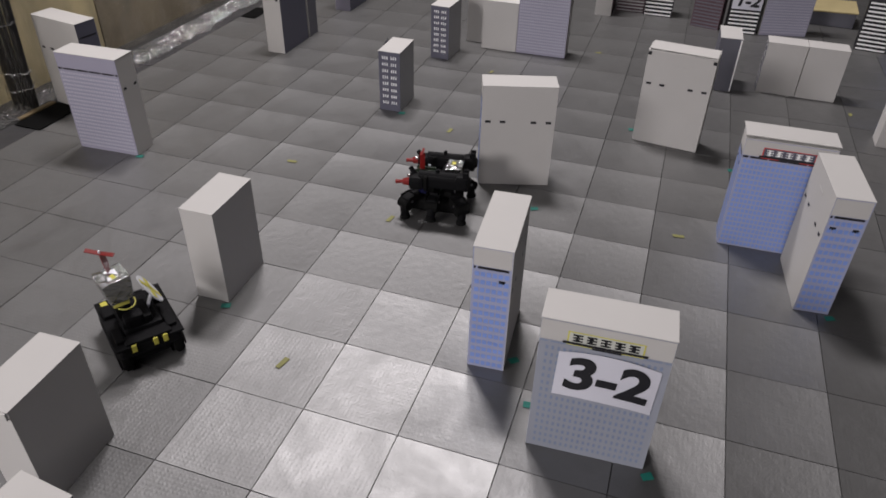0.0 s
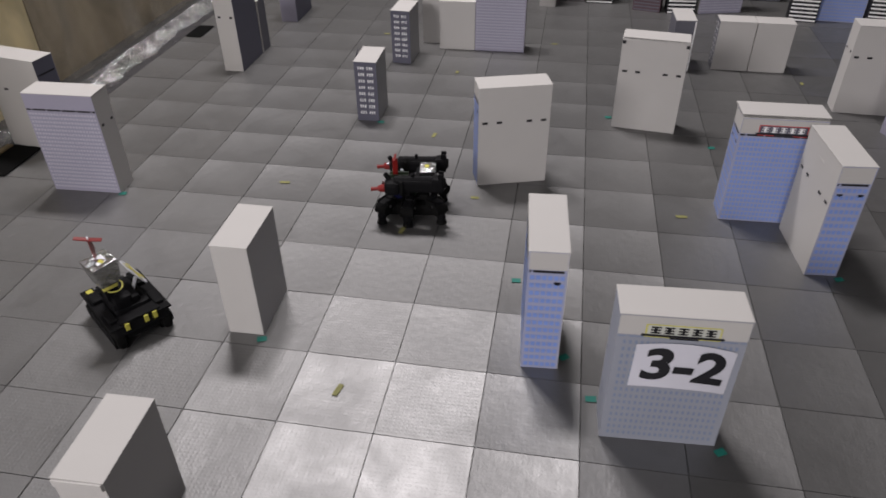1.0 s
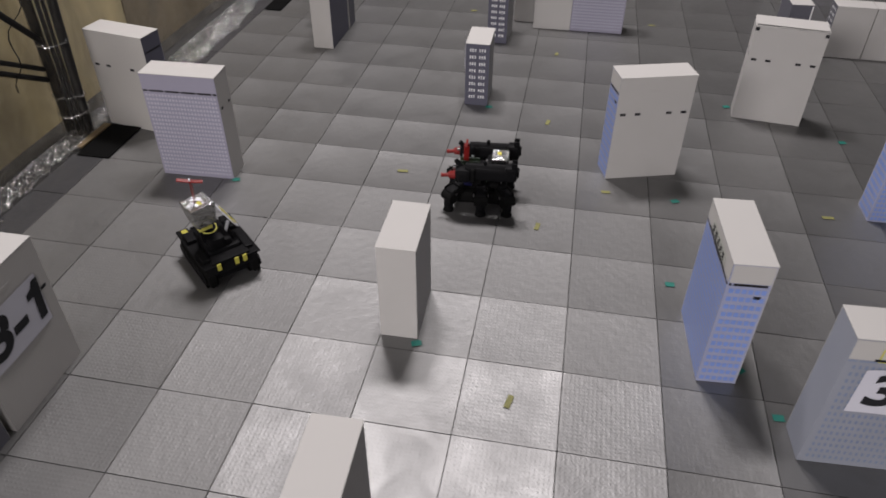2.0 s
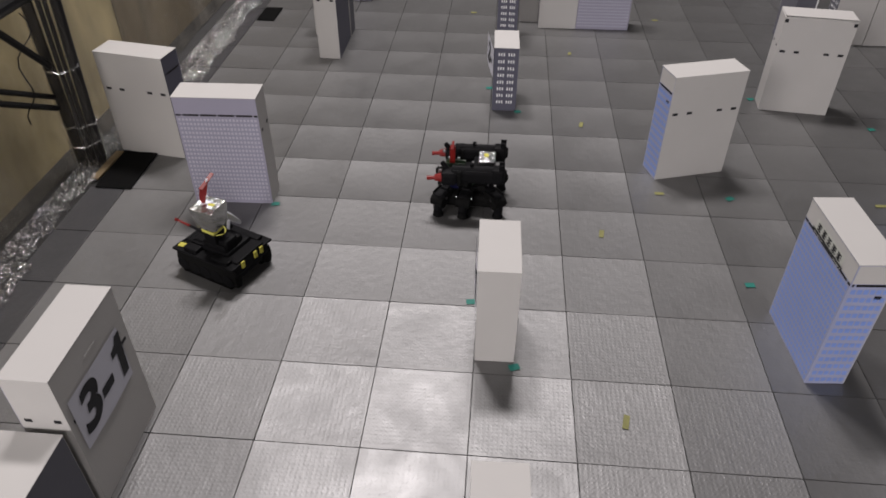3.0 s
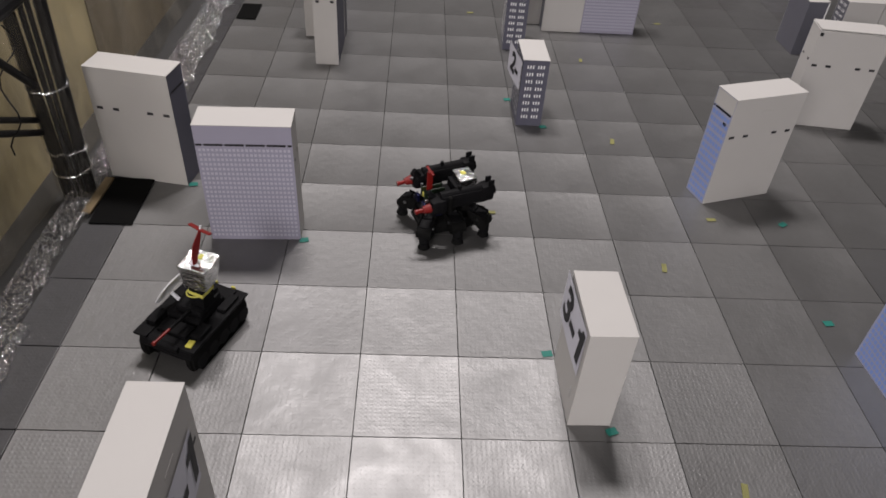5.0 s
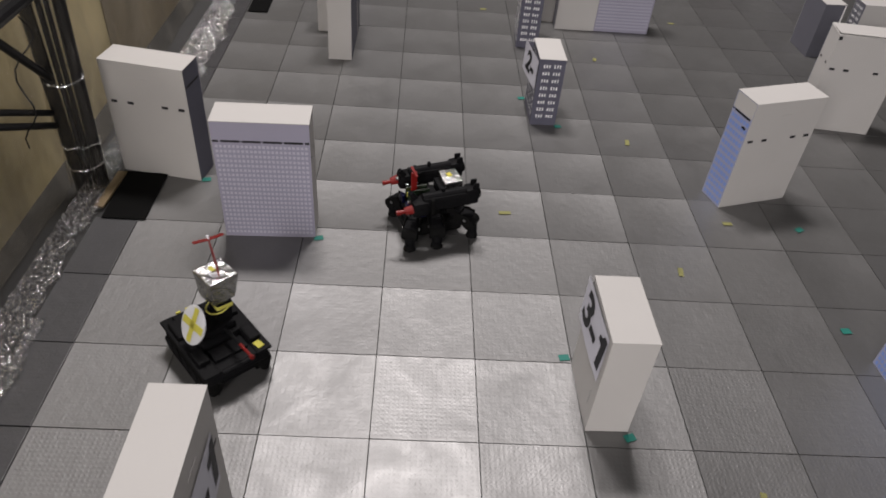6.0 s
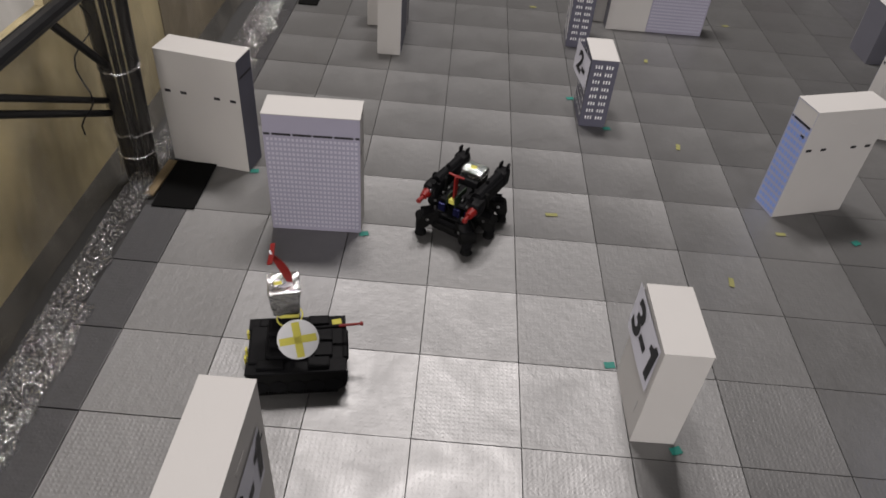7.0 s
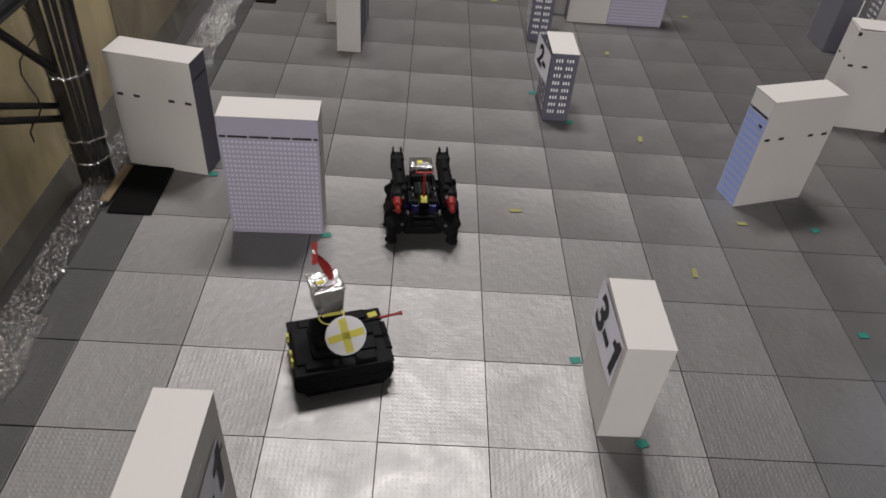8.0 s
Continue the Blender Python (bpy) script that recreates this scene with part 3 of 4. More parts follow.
def pipe_frame():
    t = thing("pipe_frame", -2.02, 1.04, 0, 0, "black pipe frame wrapped in clear vinyl", "pipe frame")
    for d, rad in ((-0.052, 0.022), (-0.010, 0.010), (0.014, 0.009), (0.054, 0.021)):
        part("upright", one(rod, (0.60 * d, 0.03 + 0.35 * d, 0), (1.05 * d, 0.075 + 0.61 * d, 1.5), rad), M_PIPE, t)
    part("rail", one(rod, (0.01, -2.5, 0.79), (0.0, 0.03, 0.76), 0.026), M_PIPE, t)
    part("diagonal_bar", one(rod, (-0.05, 0.0, 0.335), (-0.05, -0.75, 0.765), 0.011), M_PIPE, t)
    part("diagonal_bar", one(rod, (-0.05, 0.0, 0.285), (-0.05, -0.83, 0.760), 0.012), M_PIPE, t)
    part("brace", one(rod, (-0.02, 0.0, 0.47), (-0.02, -0.26, 0.74), 0.014), M_PIPE, t)
    for z, lean in ((0.125, 6), (0.205, -5), (0.455, 4)):
        bm = bmesh.new()
        ring = []
        for i in range(24):
            a = 2 * math.pi * i / 24
            c = Vector((0.066 * math.cos(a), 0.066 * math.sin(a) + 0.030 + 0.03 * z, z + math.tan(math.radians(lean)) * 0.078 * math.sin(a) + 0.016 * noise.noise((2.4 * math.cos(a), 2.4 * math.sin(a), 9 * z))))
            out = Vector((math.cos(a), math.sin(a), 0))
            ring.append([bm.verts.new(c + out * (0.005 * math.cos(k * math.pi / 3)) + Vector((0, 0, (0.005 + 0.003 * noise.noise((5 * math.cos(a), 5 * math.sin(a), z))) * math.sin(k * math.pi / 3)))) for k in range(6)])
        for p, q in zip(ring, ring[1:] + ring[:1]):
            for k in range(6):
                bm.faces.new([p[k], q[k], q[(k + 1) % 6], p[(k + 1) % 6]])
        part("tie", bm, M_VINYL_EDGE, t, "twisted clear vinyl tie")
    bm = bmesh.new()
    n, rings = 28, []
    for k in range(61):
        z = 0.012 + 1.47 * k / 60
        ring = []
        for i in range(n):
            a = 2 * math.pi * i / n
            pinch = 1 - 0.16 * math.exp(-((z - 0.18) / 0.03) ** 2) - 0.14 * math.exp(-((z - 0.44) / 0.03) ** 2)
            f = pinch * (1 + 0.12 * noise.noise((math.cos(a) * 3.2, math.sin(a) * 3.2, z * 1.6)) + 0.05 * noise.noise((math.cos(a) * 9, math.sin(a) * 9, z * 9)))
            ring.append(bm.verts.new((-0.008 + 0.068 * f * math.cos(a), 0.030 + 0.030 * z + 0.058 * f * math.sin(a), z)))
        rings.append(ring)
    for p, q in zip(rings, rings[1:]):
        for i in range(n):
            bm.faces.new([p[i], p[(i + 1) % n], q[(i + 1) % n], q[i]])
    part("vinyl_wrap", bm, M_WRAP, t, "clear wrinkled vinyl wrap", smooth=True)
    bm = bmesh.new()
    pts = [(-0.03 + 0.03 * math.sin(k * 0.9), -0.05 - 0.012 * k + 0.02 * math.sin(k * 0.6), 0.70 - 0.03 * k) for k in range(14)]
    rings = [[bm.verts.new((x + 0.003 * math.cos(k * math.pi / 3), y + 0.003 * math.sin(k * math.pi / 3), z)) for k in range(6)] for x, y, z in pts]
    for p, q in zip(rings, rings[1:]):
        for k in range(6):
            bm.faces.new([p[k], p[(k + 1) % 6], q[(k + 1) % 6], q[k]])
    part("cord", bm, M_PIPE, t)


pipe_frame()


def flat_piece(name, x, y, z, sx, sy, rz, material, label, category, group="", thick=0.002, kind=""):
    bm = bmesh.new()
    box(bm, 0, 0, thick / 2, sx, sy, thick, min(thick * 0.3, 0.002))
    ob = new(name, mesh_of(name, bm, material))
    ob.matrix_world = pose(x, y, z, 0, 0, rz)
    return tagged(ob, label, category, group, kind)


# two flat black pieces added where the floor edge has dark holes
flat_piece("rubber_mat", -1.85, 1.035, 0.003, 0.155, 0.29, 0, M_HOLE_FILL, "flat black piece standing in for a dark hole in the floor edge", "mat", thick=0.004)
flat_piece("rubber_mat", -1.735, 2.90, 0.003, 0.11, 0.22, 0, M_HOLE_FILL, "flat black piece standing in for a dark hole in the floor edge", "mat", thick=0.004)
flat_piece("wooden_batten", -1.950, 1.06, 0.003, 0.034, 0.23, -3, M_WOOD, "tan wooden batten at the foot of the vinyl", "batten", thick=0.008)


# ---- card buildings ----
TOWN = "card buildings of the miniature town"
b_a = big_building(1.115, -0.134, 3, M_GREYBLUE, "grey-blue printed card building with a paper sign and name plate", M_WIN_GREY, ("greyblue", "greyblue"), M_PLATE, 0.466, "grey")
b_a.scale = (1.045, 1.0, 1.02)
sign(b_a, "3-2", "front", BW, BD, 0.016, 0.290, 0.246, 0.150, 1.5, 0.142, 0.016, 0.018, 0.07)
b_b = big_building(0.753, 0.205, -86, M_BLUE, "pale blue windowed card building with a name plate", M_WIN_BLUE, ("blue", "blue"), M_PLATE_GREY)
b_n = big_building(1.609, 1.103, 1.5, M_BLUE, "pale blue windowed card building with a red-edged name plate", M_WIN_BLUE, ("blue", "blue"), M_RED_LINE)
part("lid", one(box, 0, -0.004, BH + 0.010, BW * 1.03, BD * 1.08, 0.003, 0.0008, pose(0, 0, 0, -1.5, 0, 0)), M_PAPER, b_n, "lifted white card lid")
b_o = big_building(1.766, 0.859, 95, M_BLUE, "white card building with a pale blue windowed narrow side", M_WIN_BLUE, ("blue", "blue"))
b_f = big_building(0.551, 1.258, 197.2, M_BLUE, "white-backed card building with a pale blue windowed side", M_WIN_BLUE, ("blue", "blue"))
b_d = big_building(-1.314, 0.895, 2.2, M_LILAC, "lilac card building with rows of small pale windows", M_WIN_PALE, ("white", "white"), None, BH, "lilac")
b_h = big_building(-1.782, 1.236, 170.3, M_LILAC, "white-backed card building beside the vinyl curtain", M_WIN_PALE, ("navy", "navy"))
b_j = big_building(1.190, 1.89, 173, M_BLUE, "white-backed card building with four dark slots", M_WIN_BLUE, ("white", "white"))
b_r = big_building(2.355, 2.255, 178, M_BLUE, "white-backed card building with four dark slots", M_WIN_BLUE, ("white", "white"))
b_r2 = big_building(2.54, 1.99, 200, M_LILAC, "white-backed card building with a lilac front", M_WIN_PALE, ("lilac", "lilac"))
b_s = big_building(-1.278, -0.365, -90, M_LILAC, "white card building with a paper sign on its plain side", M_WIN_PALE, ("white", "white"))
sign(b_s, "3-1", "back", BW, BD, -0.012, 0.284, 0.250, 0.172, 0, 0.168, 0.004)
b_k = big_building(-1.215, 2.425, 90, M_NAVY, "white-edged card building with a plain navy wide side", None, ("white", "white"))
b_k2 = big_building(-1.19, 3.35, 90, M_NAVY, "navy card building with a lilac narrow side", None, ("lilac", "lilac"))
b_l = big_building(0.341, 2.89, 0.5, M_LILAC, "lilac card building with fine rows of windows", M_WIN_PALE, ("white", "white"), None, BH, "lilac")
b_w = big_building(0.60, 3.95, 90, M_MAROON, "slim white card building far down the hall", None, ("white", "white"))
b_m = big_building(1.815, 3.87, 14, M_LILAC, "lilac card building with fine rows of windows", M_WIN_PALE, ("white", "white"), None, BH, "lilac")
b_x = big_building(2.61, 3.79, -3, M_BLUE, "pale blue card building with fine windows", M_WIN_BLUE, ("white", "white"))

# shade in the lid's corner gaps is painted as flat black patches
for turn in (-1, 1):
    edge = turn * (BW / 2 - 0.009)
    part("lid_gap", on_face(quads([(edge - 0.008, BH - 0.024, edge + 0.008, BH - 0.008)], -0.0012), "back", BW, BD), M_INK, b_j, "black patch painted for the shade in the gap under the lid")
part("lid", one(box, 0, 0.004, BH + 0.006, BW * 0.99, BD * 1.06, 0.002, 0.0006, pose(0, 0, 0, 1.2, 0, 0)), M_PAPER, b_j, "slightly lifted white card lid")

c_c = card_box("card_block", -0.239, 0.177, 1, 0.123, 0.246, 0.366, "plain white card block with a paper sign on one side", {"left": M_PAPER}, TOWN)
sign(c_c, "3-1", "left", 0.123, 0.246, -0.020, 0.272, 0.246, 0.165, 1, 0.158, 0.004, 0, 0.16, 0.005)
part("glue_tab", on_face(one(box, 0.08, -0.0008, 0.10, 0.003, 0.001, 0.05, 0.0003), "left", 0.123, 0.246), M_PAPER_SIDE, c_c)
c_t = card_box("card_block", -0.219, -0.69, 2, 0.123, 0.246, 0.357, "plain white card block with a loose folded lip", {}, TOWN)
part("folded_lip", one(box, 0, -0.127, 0.345, 0.118, 0.006, 0.022, 0.001), M_PAPER, c_t)
# two low blocks: white top and one white side, three charcoal sides
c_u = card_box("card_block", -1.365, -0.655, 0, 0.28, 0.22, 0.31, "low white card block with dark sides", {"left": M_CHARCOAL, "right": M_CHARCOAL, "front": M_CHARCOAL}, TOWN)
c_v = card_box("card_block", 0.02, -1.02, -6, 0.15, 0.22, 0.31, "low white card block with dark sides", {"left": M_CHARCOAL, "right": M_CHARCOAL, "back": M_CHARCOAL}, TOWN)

t_i = slim_tower(-0.237, 1.836, 1, "slim navy card tower with white windows and a paper sign", M_NAVY, M_NAVY, M_PAPER_SIDE, ("front", "left"))
sign(t_i, "2-", "left", SW, SD, -0.014, 0.240, 0.21, 0.14, 2, 0.13, 0.004, 0, 0.16, 0.03)
t_z = slim_tower(-0.228, 2.652, -3, "slim navy card tower with white windows", M_NAVY, M_NAVY, M_PAPER_SIDE, ("front",))
printed(t_z, "window_print", [(-0.10, 0.03 + 0.036 * j, 0.10, 0.045 + 0.036 * j) for j in range(8)], "left", SW, SD, M_WIN_WHITE)
t_q = slim_tower(1.432, 2.768, 2, "slim charcoal card tower with a white top", M_CHARCOAL, M_CHARCOAL, M_PAPER, (), 0.305)
printed(t_q, "corner_strip", [(0.050, 0.002, 0.0575, 0.30)], "front", SW, SD, M_WIN_WHITE)
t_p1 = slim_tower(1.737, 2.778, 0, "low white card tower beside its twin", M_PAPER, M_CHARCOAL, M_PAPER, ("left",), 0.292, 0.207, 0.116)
t_p2 = slim_tower(1.949, 2.776, -0.5, "low white card tower beside its twin", M_PAPER, M_PAPER, M_PAPER, (), 0.292, 0.207, 0.116)
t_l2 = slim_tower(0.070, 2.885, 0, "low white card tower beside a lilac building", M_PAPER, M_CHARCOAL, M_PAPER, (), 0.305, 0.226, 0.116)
t_l3 = slim_tower(-0.105, 3.02, 0, "shaded white card tower in a gap between towers", M_PAPER, M_PAPER, M_PAPER, (), 0.30, 0.13, 0.20)
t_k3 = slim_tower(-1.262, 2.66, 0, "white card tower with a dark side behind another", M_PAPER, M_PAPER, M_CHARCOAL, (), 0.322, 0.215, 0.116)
striped_tower(0.776, 4.015, 0, 0.198, 0.116, 0.32, "maroon striped card tower far down the hall", M_MAROON, M_PAPER_SIDE, 14)
striped_tower(0.978, 3.98, 0, 0.198, 0.116, 0.32, "black and white striped card tower far down the hall", M_INK, M_WIN_WHITE, 12)
striped_tower(1.325, 3.84, -14, 0.195, 0.116, 0.32, "maroon striped card tower far down the hall", M_MAROON, M_CHARCOAL, 14)
s_12 = striped_tower(1.55, 3.81, 3, 0.20, 0.116, 0.32, "black and white striped card tower with a paper sign", M_INK, M_WIN_WHITE, 12)
sign(s_12, "1-2", "front", 0.20, 0.116, 0.0, 0.22, 0.19, 0.11, 0, 0.105, 0.002)
striped_tower(2.372, 3.755, -8, 0.185, 0.116, 0.32, "black and white striped card tower far down the hall", M_INK, M_WIN_WHITE, 12)
striped_tower(2.87, 3.72, -8, 0.185, 0.116, 0.32, "black and white striped card tower far down the hall", M_INK, M_WIN_WHITE, 12)


def carton():
    t = thing("cardboard_box", 2.16, 4.28, 0, -2, "low tan cardboard carton with a lifted lid", "cardboard box")
    # body is charcoal, much darker than the tan lid
    part("body", one(box, 0, 0, 0.05, 0.32, 0.24, 0.10, 0.003), M_CHARCOAL, t)
    part("lid", one(box, 0, -0.01, 0.115, 0.34, 0.26, 0.012, 0.004, pose(0, 0, 0, 3, -2, 0)), M_CARTON, t)


carton()

# ---- tape marks ----
for x, y, rz, s in ((0.138, 1.612, 80, 1), (1.305, 1.03, 5, 1), (0.158, 0.747, 82, 1), (-0.456, 1.045, 4, 1), (0.148, -0.150, 78, 1.1), (2.123, 2.568, 85, 0.8), (0.129, 2.447, 80, 0.8), (0.422, 1.047, 3, 0.8), (-0.446, 3.043, 4, 0.8), (0.688, 3.009, 3, 0.8)):
    flat_piece("yellow_tape", x, y, 0.0022, 0.046 * s, 0.018, rz, M_FLOOR_TAPE, "short strip of yellow tape stuck on the floor", "tape", "floor tape marks", 0.0006)
for x, y, rz in ((-0.174, 0.033, 20), (0.843, 0.108, 40), (0.931, -0.062, 5), (1.296, -0.207, 30), (1.842, 0.683, 20), (0.705, 1.032, 30), (-1.619, 1.16, 10), (-1.144, 0.838, 15), (0.653, 0.489, 5), (-0.312, 1.969, 10), (-0.166, 1.719, 10), (-0.322, 0.320, 8), (1.016, 1.955, 15), (1.508, 1.682, 10)):
    flat_piece("teal_tape", x, y, 0.0022, 0.033, 0.024, rz, M_TEAL, "small piece of teal tape at a building's corner", "tape", "corner tape marks", 0.0006)


# ---- tracked toy tank ----
def build_tank():
    t = thing("toy_tank", 0, 0, 0, 0, "black tracked toy tank with yellow tape and a foil mast", "toy tank")
    L, W = 0.285, 0.19
    bm = bmesh.new()
    for q in box(bm, 0, 0, 0.075, L * 0.98, W * 0.98, 0.036, 0.008) or ():
        if hasattr(q, "co") and q.co.z > 0.08:
            q.co.x *= 0.95
            q.co.y *= 0.94
    box(bm, 0.0, 0, 0.055, L * 0.9, W * 0.6, 0.05, 0.01)
    part("hull", bm, M_BLACK, t)
    for s in (-1, 1):
        bm = bmesh.new()
        box(bm, 0, s * W * 0.42, 0.044, L * 0.99, 0.044, 0.084, 0.030)
        track = part("track", bm, M_RUBBER, t)
        bm = bmesh.new()
        for k in range(30):
            x = -L * 0.38 + k * L * 0.76 / 29
            box(bm, x, s * W * 0.42, 0.0015, 0.0064, 0.042, 0.003)
        part("track_link", bm, M_RUBBER, track)
        for k in range(5):
            x = -L * 0.36 + k * L * 0.18
            part("road_wheel", one(rod, (x, s * W * 0.530, 0.036), (x, s * W * 0.545, 0.036), 0.024, seg=16), M_BLACK, track)
        part("fender", one(box, 0, s * W * 0.43, 0.094, L * 0.97, 0.046, 0.008, 0.003), M_BLACK, t)
        part("stowage_box", one(box, 0.062, s * W * 0.41, 0.104, 0.060, 0.034, 0.018, 0.005), M_BLACK, t)
        part("stowage_box", one(box, -0.070, s * W * 0.41, 0.103, 0.075, 0.030, 0.014, 0.005), M_BLACK, t)
    bm = bmesh.new()
    box(bm, -0.02, 0.0, 0.105, 0.13, 0.12, 0.030, 0.012)
    box(bm, -0.022, 0.012, 0.128, 0.105, 0.095, 0.034, 0.014)
    box(bm, -0.055, 0.020, 0.135, 0.045, 0.060, 0.050, 0.012)
    box(bm, 0.075, 0.0, 0.098, 0.05, 0.10, 0.012, 0.004)
    box(bm, -0.105, 0.0, 0.098, 0.05, 0.14, 0.014, 0.004)
    part("turret", bm, M_BLACK, t)
    part("hatch", one(rod, (-0.03, -0.02, 0.118), (-0.03, -0.02, 0.126), 0.022, 0.018, 16), M_BLACK, t)
    barrel = part("barrel", one(rod, (0.03, 0.02, 0.136), (0.125, 0.02, 0.1443), 0.0060, 0.0045), M_BLACK, t)
    part("muzzle", one(rod, (0.180, 0.02, 0.1490), (0.188, 0.02, 0.1497), 0.0062), M_RED, barrel)
    part("barrel_tip", one(rod, (0.120, 0.02, 0.1440), (0.182, 0.02, 0.1492), 0.0046, 0.0036), M_RED, barrel)
    for x, y, rz in ((-0.138, -0.045, 0), (-0.138, -0.015, 0), (-0.138, 0.05, 0)):
        part("yellow_tape", one(box, x - 0.001, y, 0.090, 0.006, 0.014, 0.026, 0.001), M_YELLOW, t, "yellow tape tab")
    part("yellow_tape", one(box, 0.122, 0.060, 0.1005, 0.028, 0.020, 0.004, 0.001, pose(0, 0, 0, 0, 0, 8)), M_YELLOW, t, "yellow tape tab")
    part("lamp_bar", one(rod, (0.135, -0.05, 0.085), (0.135, 0.05, 0.085), 0.010), M_BLACK, t)
    # neck and foil-wrapped head
    neck = part("neck", one(box, -0.015, 0.025, 0.165, 0.052, 0.047, 0.095, 0.004, pose(0, 0, 0, -4, 0, 0)), M_BLACK, t)
    part("neck_band", one(box, -0.015, 0.025, 0.196, 0.056, 0.050, 0.014, 0.004, pose(0, 0, 0, -4, 0, 0)), M_PLATE, neck)
    for z, rx, ry in ((0.182, 8, -10),):
        bm = bmesh.new()
        ring = []
        for i in range(20):
            a = 2 * math.pi * i / 20
            c = Vector((0.036 * math.cos(a), 0.033 * math.sin(a), 0))
            out = Vector((math.cos(a), math.sin(a), 0))
            ring.append([bm.verts.new(c + out * (0.0024 * math.cos(k * math.pi / 3)) + Vector((0, 0, 0.0024 * math.sin(k * math.pi / 3)))) for k in range(6)])
        for p, q in zip(ring, ring[1:] + ring[:1]):
            for k in range(6):
                bm.faces.new([p[k], q[k], q[(k + 1) % 6], p[(k + 1) % 6]])
        bmesh.ops.transform(bm, matrix=pose(-0.015, 0.028, z, rx, ry, 0), verts=bm.verts[:])
        part("cable_loop", bm, M_PLATE, neck, "yellow cable loop")
    bm = bmesh.new()
    v = box(bm, 0, 0, 0, 0.080, 0.080, 0.086, 0.004)
    bmesh.ops.subdivide_edges(bm, edges=bm.edges[:], cuts=3, use_grid_fill=True)
    for q in bm.verts:
        f = 1.0 + 0.10 * (q.co.z / 0.04)
        q.co.x, q.co.y = q.co.x * f, q.co.y * f
        q.co += 0.0035 * noise.noise_vector(q.co * 55)
    bmesh.ops.transform(bm, matrix=pose(-0.024, 0.040, 0.256, -4, 0, 6), verts=bm.verts[:])
    head = part("foil_head", bm, M_FOIL, t, "head wrapped in crumpled silver foil")
    part("head_top_pad", one(box, -0.020, 0.022, 0.300, 0.050, 0.034, 0.003, 0.001, pose(0, 0, 0, -4, 0, 6)), M_DISC, head)
    part("yellow_tape", one(box, -0.030, 0.026, 0.303, 0.022, 0.012, 0.002, 0.0005, pose(0, 0, 0, -4, 0, 12)), M_YELLOW, head)
    flag = new("flag")
    flag.parent = t
    tagged(flag, "red plastic flag blade with a crosspiece")
    bm = bmesh.new()
    n, rows = 9, []
    for k in range(n + 1):
        u = k / n
        wide = 0.004 + 0.0085 * math.sin(math.pi * min(1.0, 0.08 + 0.9 * u))
        cy = -0.012 * u + 0.006 * math.sin(math.pi * u)
        rows.append([bm.verts.new((sx * 0.0014, cy + sy * wide, 0.106 * u)) for sx, sy in ((-1, -1), (1, -1), (1, 1), (-1, 1))])
    for p, q in zip(rows, rows[1:]):
        for k in range(4):
            bm.faces.new([p[k], p[(k + 1) % 4], q[(k + 1) % 4], q[k]])
    bm.faces.new(rows[0][::-1])
    bm.faces.new(rows[-1])
    bmesh.ops.recalc_face_normals(bm, faces=bm.faces[:])
    part("blade", bm, M_RED, flag)
    bm = bmesh.new()
    box(bm, -0.024, -0.012, 0.108, 0.048, 0.014, 0.004, 0.0015, pose(0, 0, 0, 0, 3, 0))
    box(bm, 0.024, -0.012, 0.108, 0.048, 0.014, 0.004, 0.0015, pose(0, 0, 0, 0, -3, 0))
    part("crosspiece", bm, M_RED, flag)
    part("pin", one(rod, (0, -0.012, 0.108), (0, -0.013, 0.120), 0.003), M_DISC, flag)
    # target disc on the side
    bm = bmesh.new()
    bmesh.ops.create_cone(bm, cap_ends=True, segments=36, radius1=0.056, radius2=0.056, depth=0.004)
    dm = pose(0.010, -0.058, 0.180, 60, 0, 0)
    bmesh.ops.transform(bm, matrix=dm, verts=bm.verts[:])
    disc = part("target_disc", bm, M_CLEAR_DISC, t, "white target disc with a yellow tape cross")
    for a in (8, 98):
        part("yellow_tape", one(box, 0, 0, 0.0026, 0.100, 0.021, 0.0012, 0.0003, dm @ pose(0, 0, 0, 0, 0, a)), M_YELLOW, disc)
    part("disc_arm", one(rod, (-0.005, -0.03, 0.115), (0.006, -0.056, 0.160), 0.006), M_DISC, disc)
    return t, flag


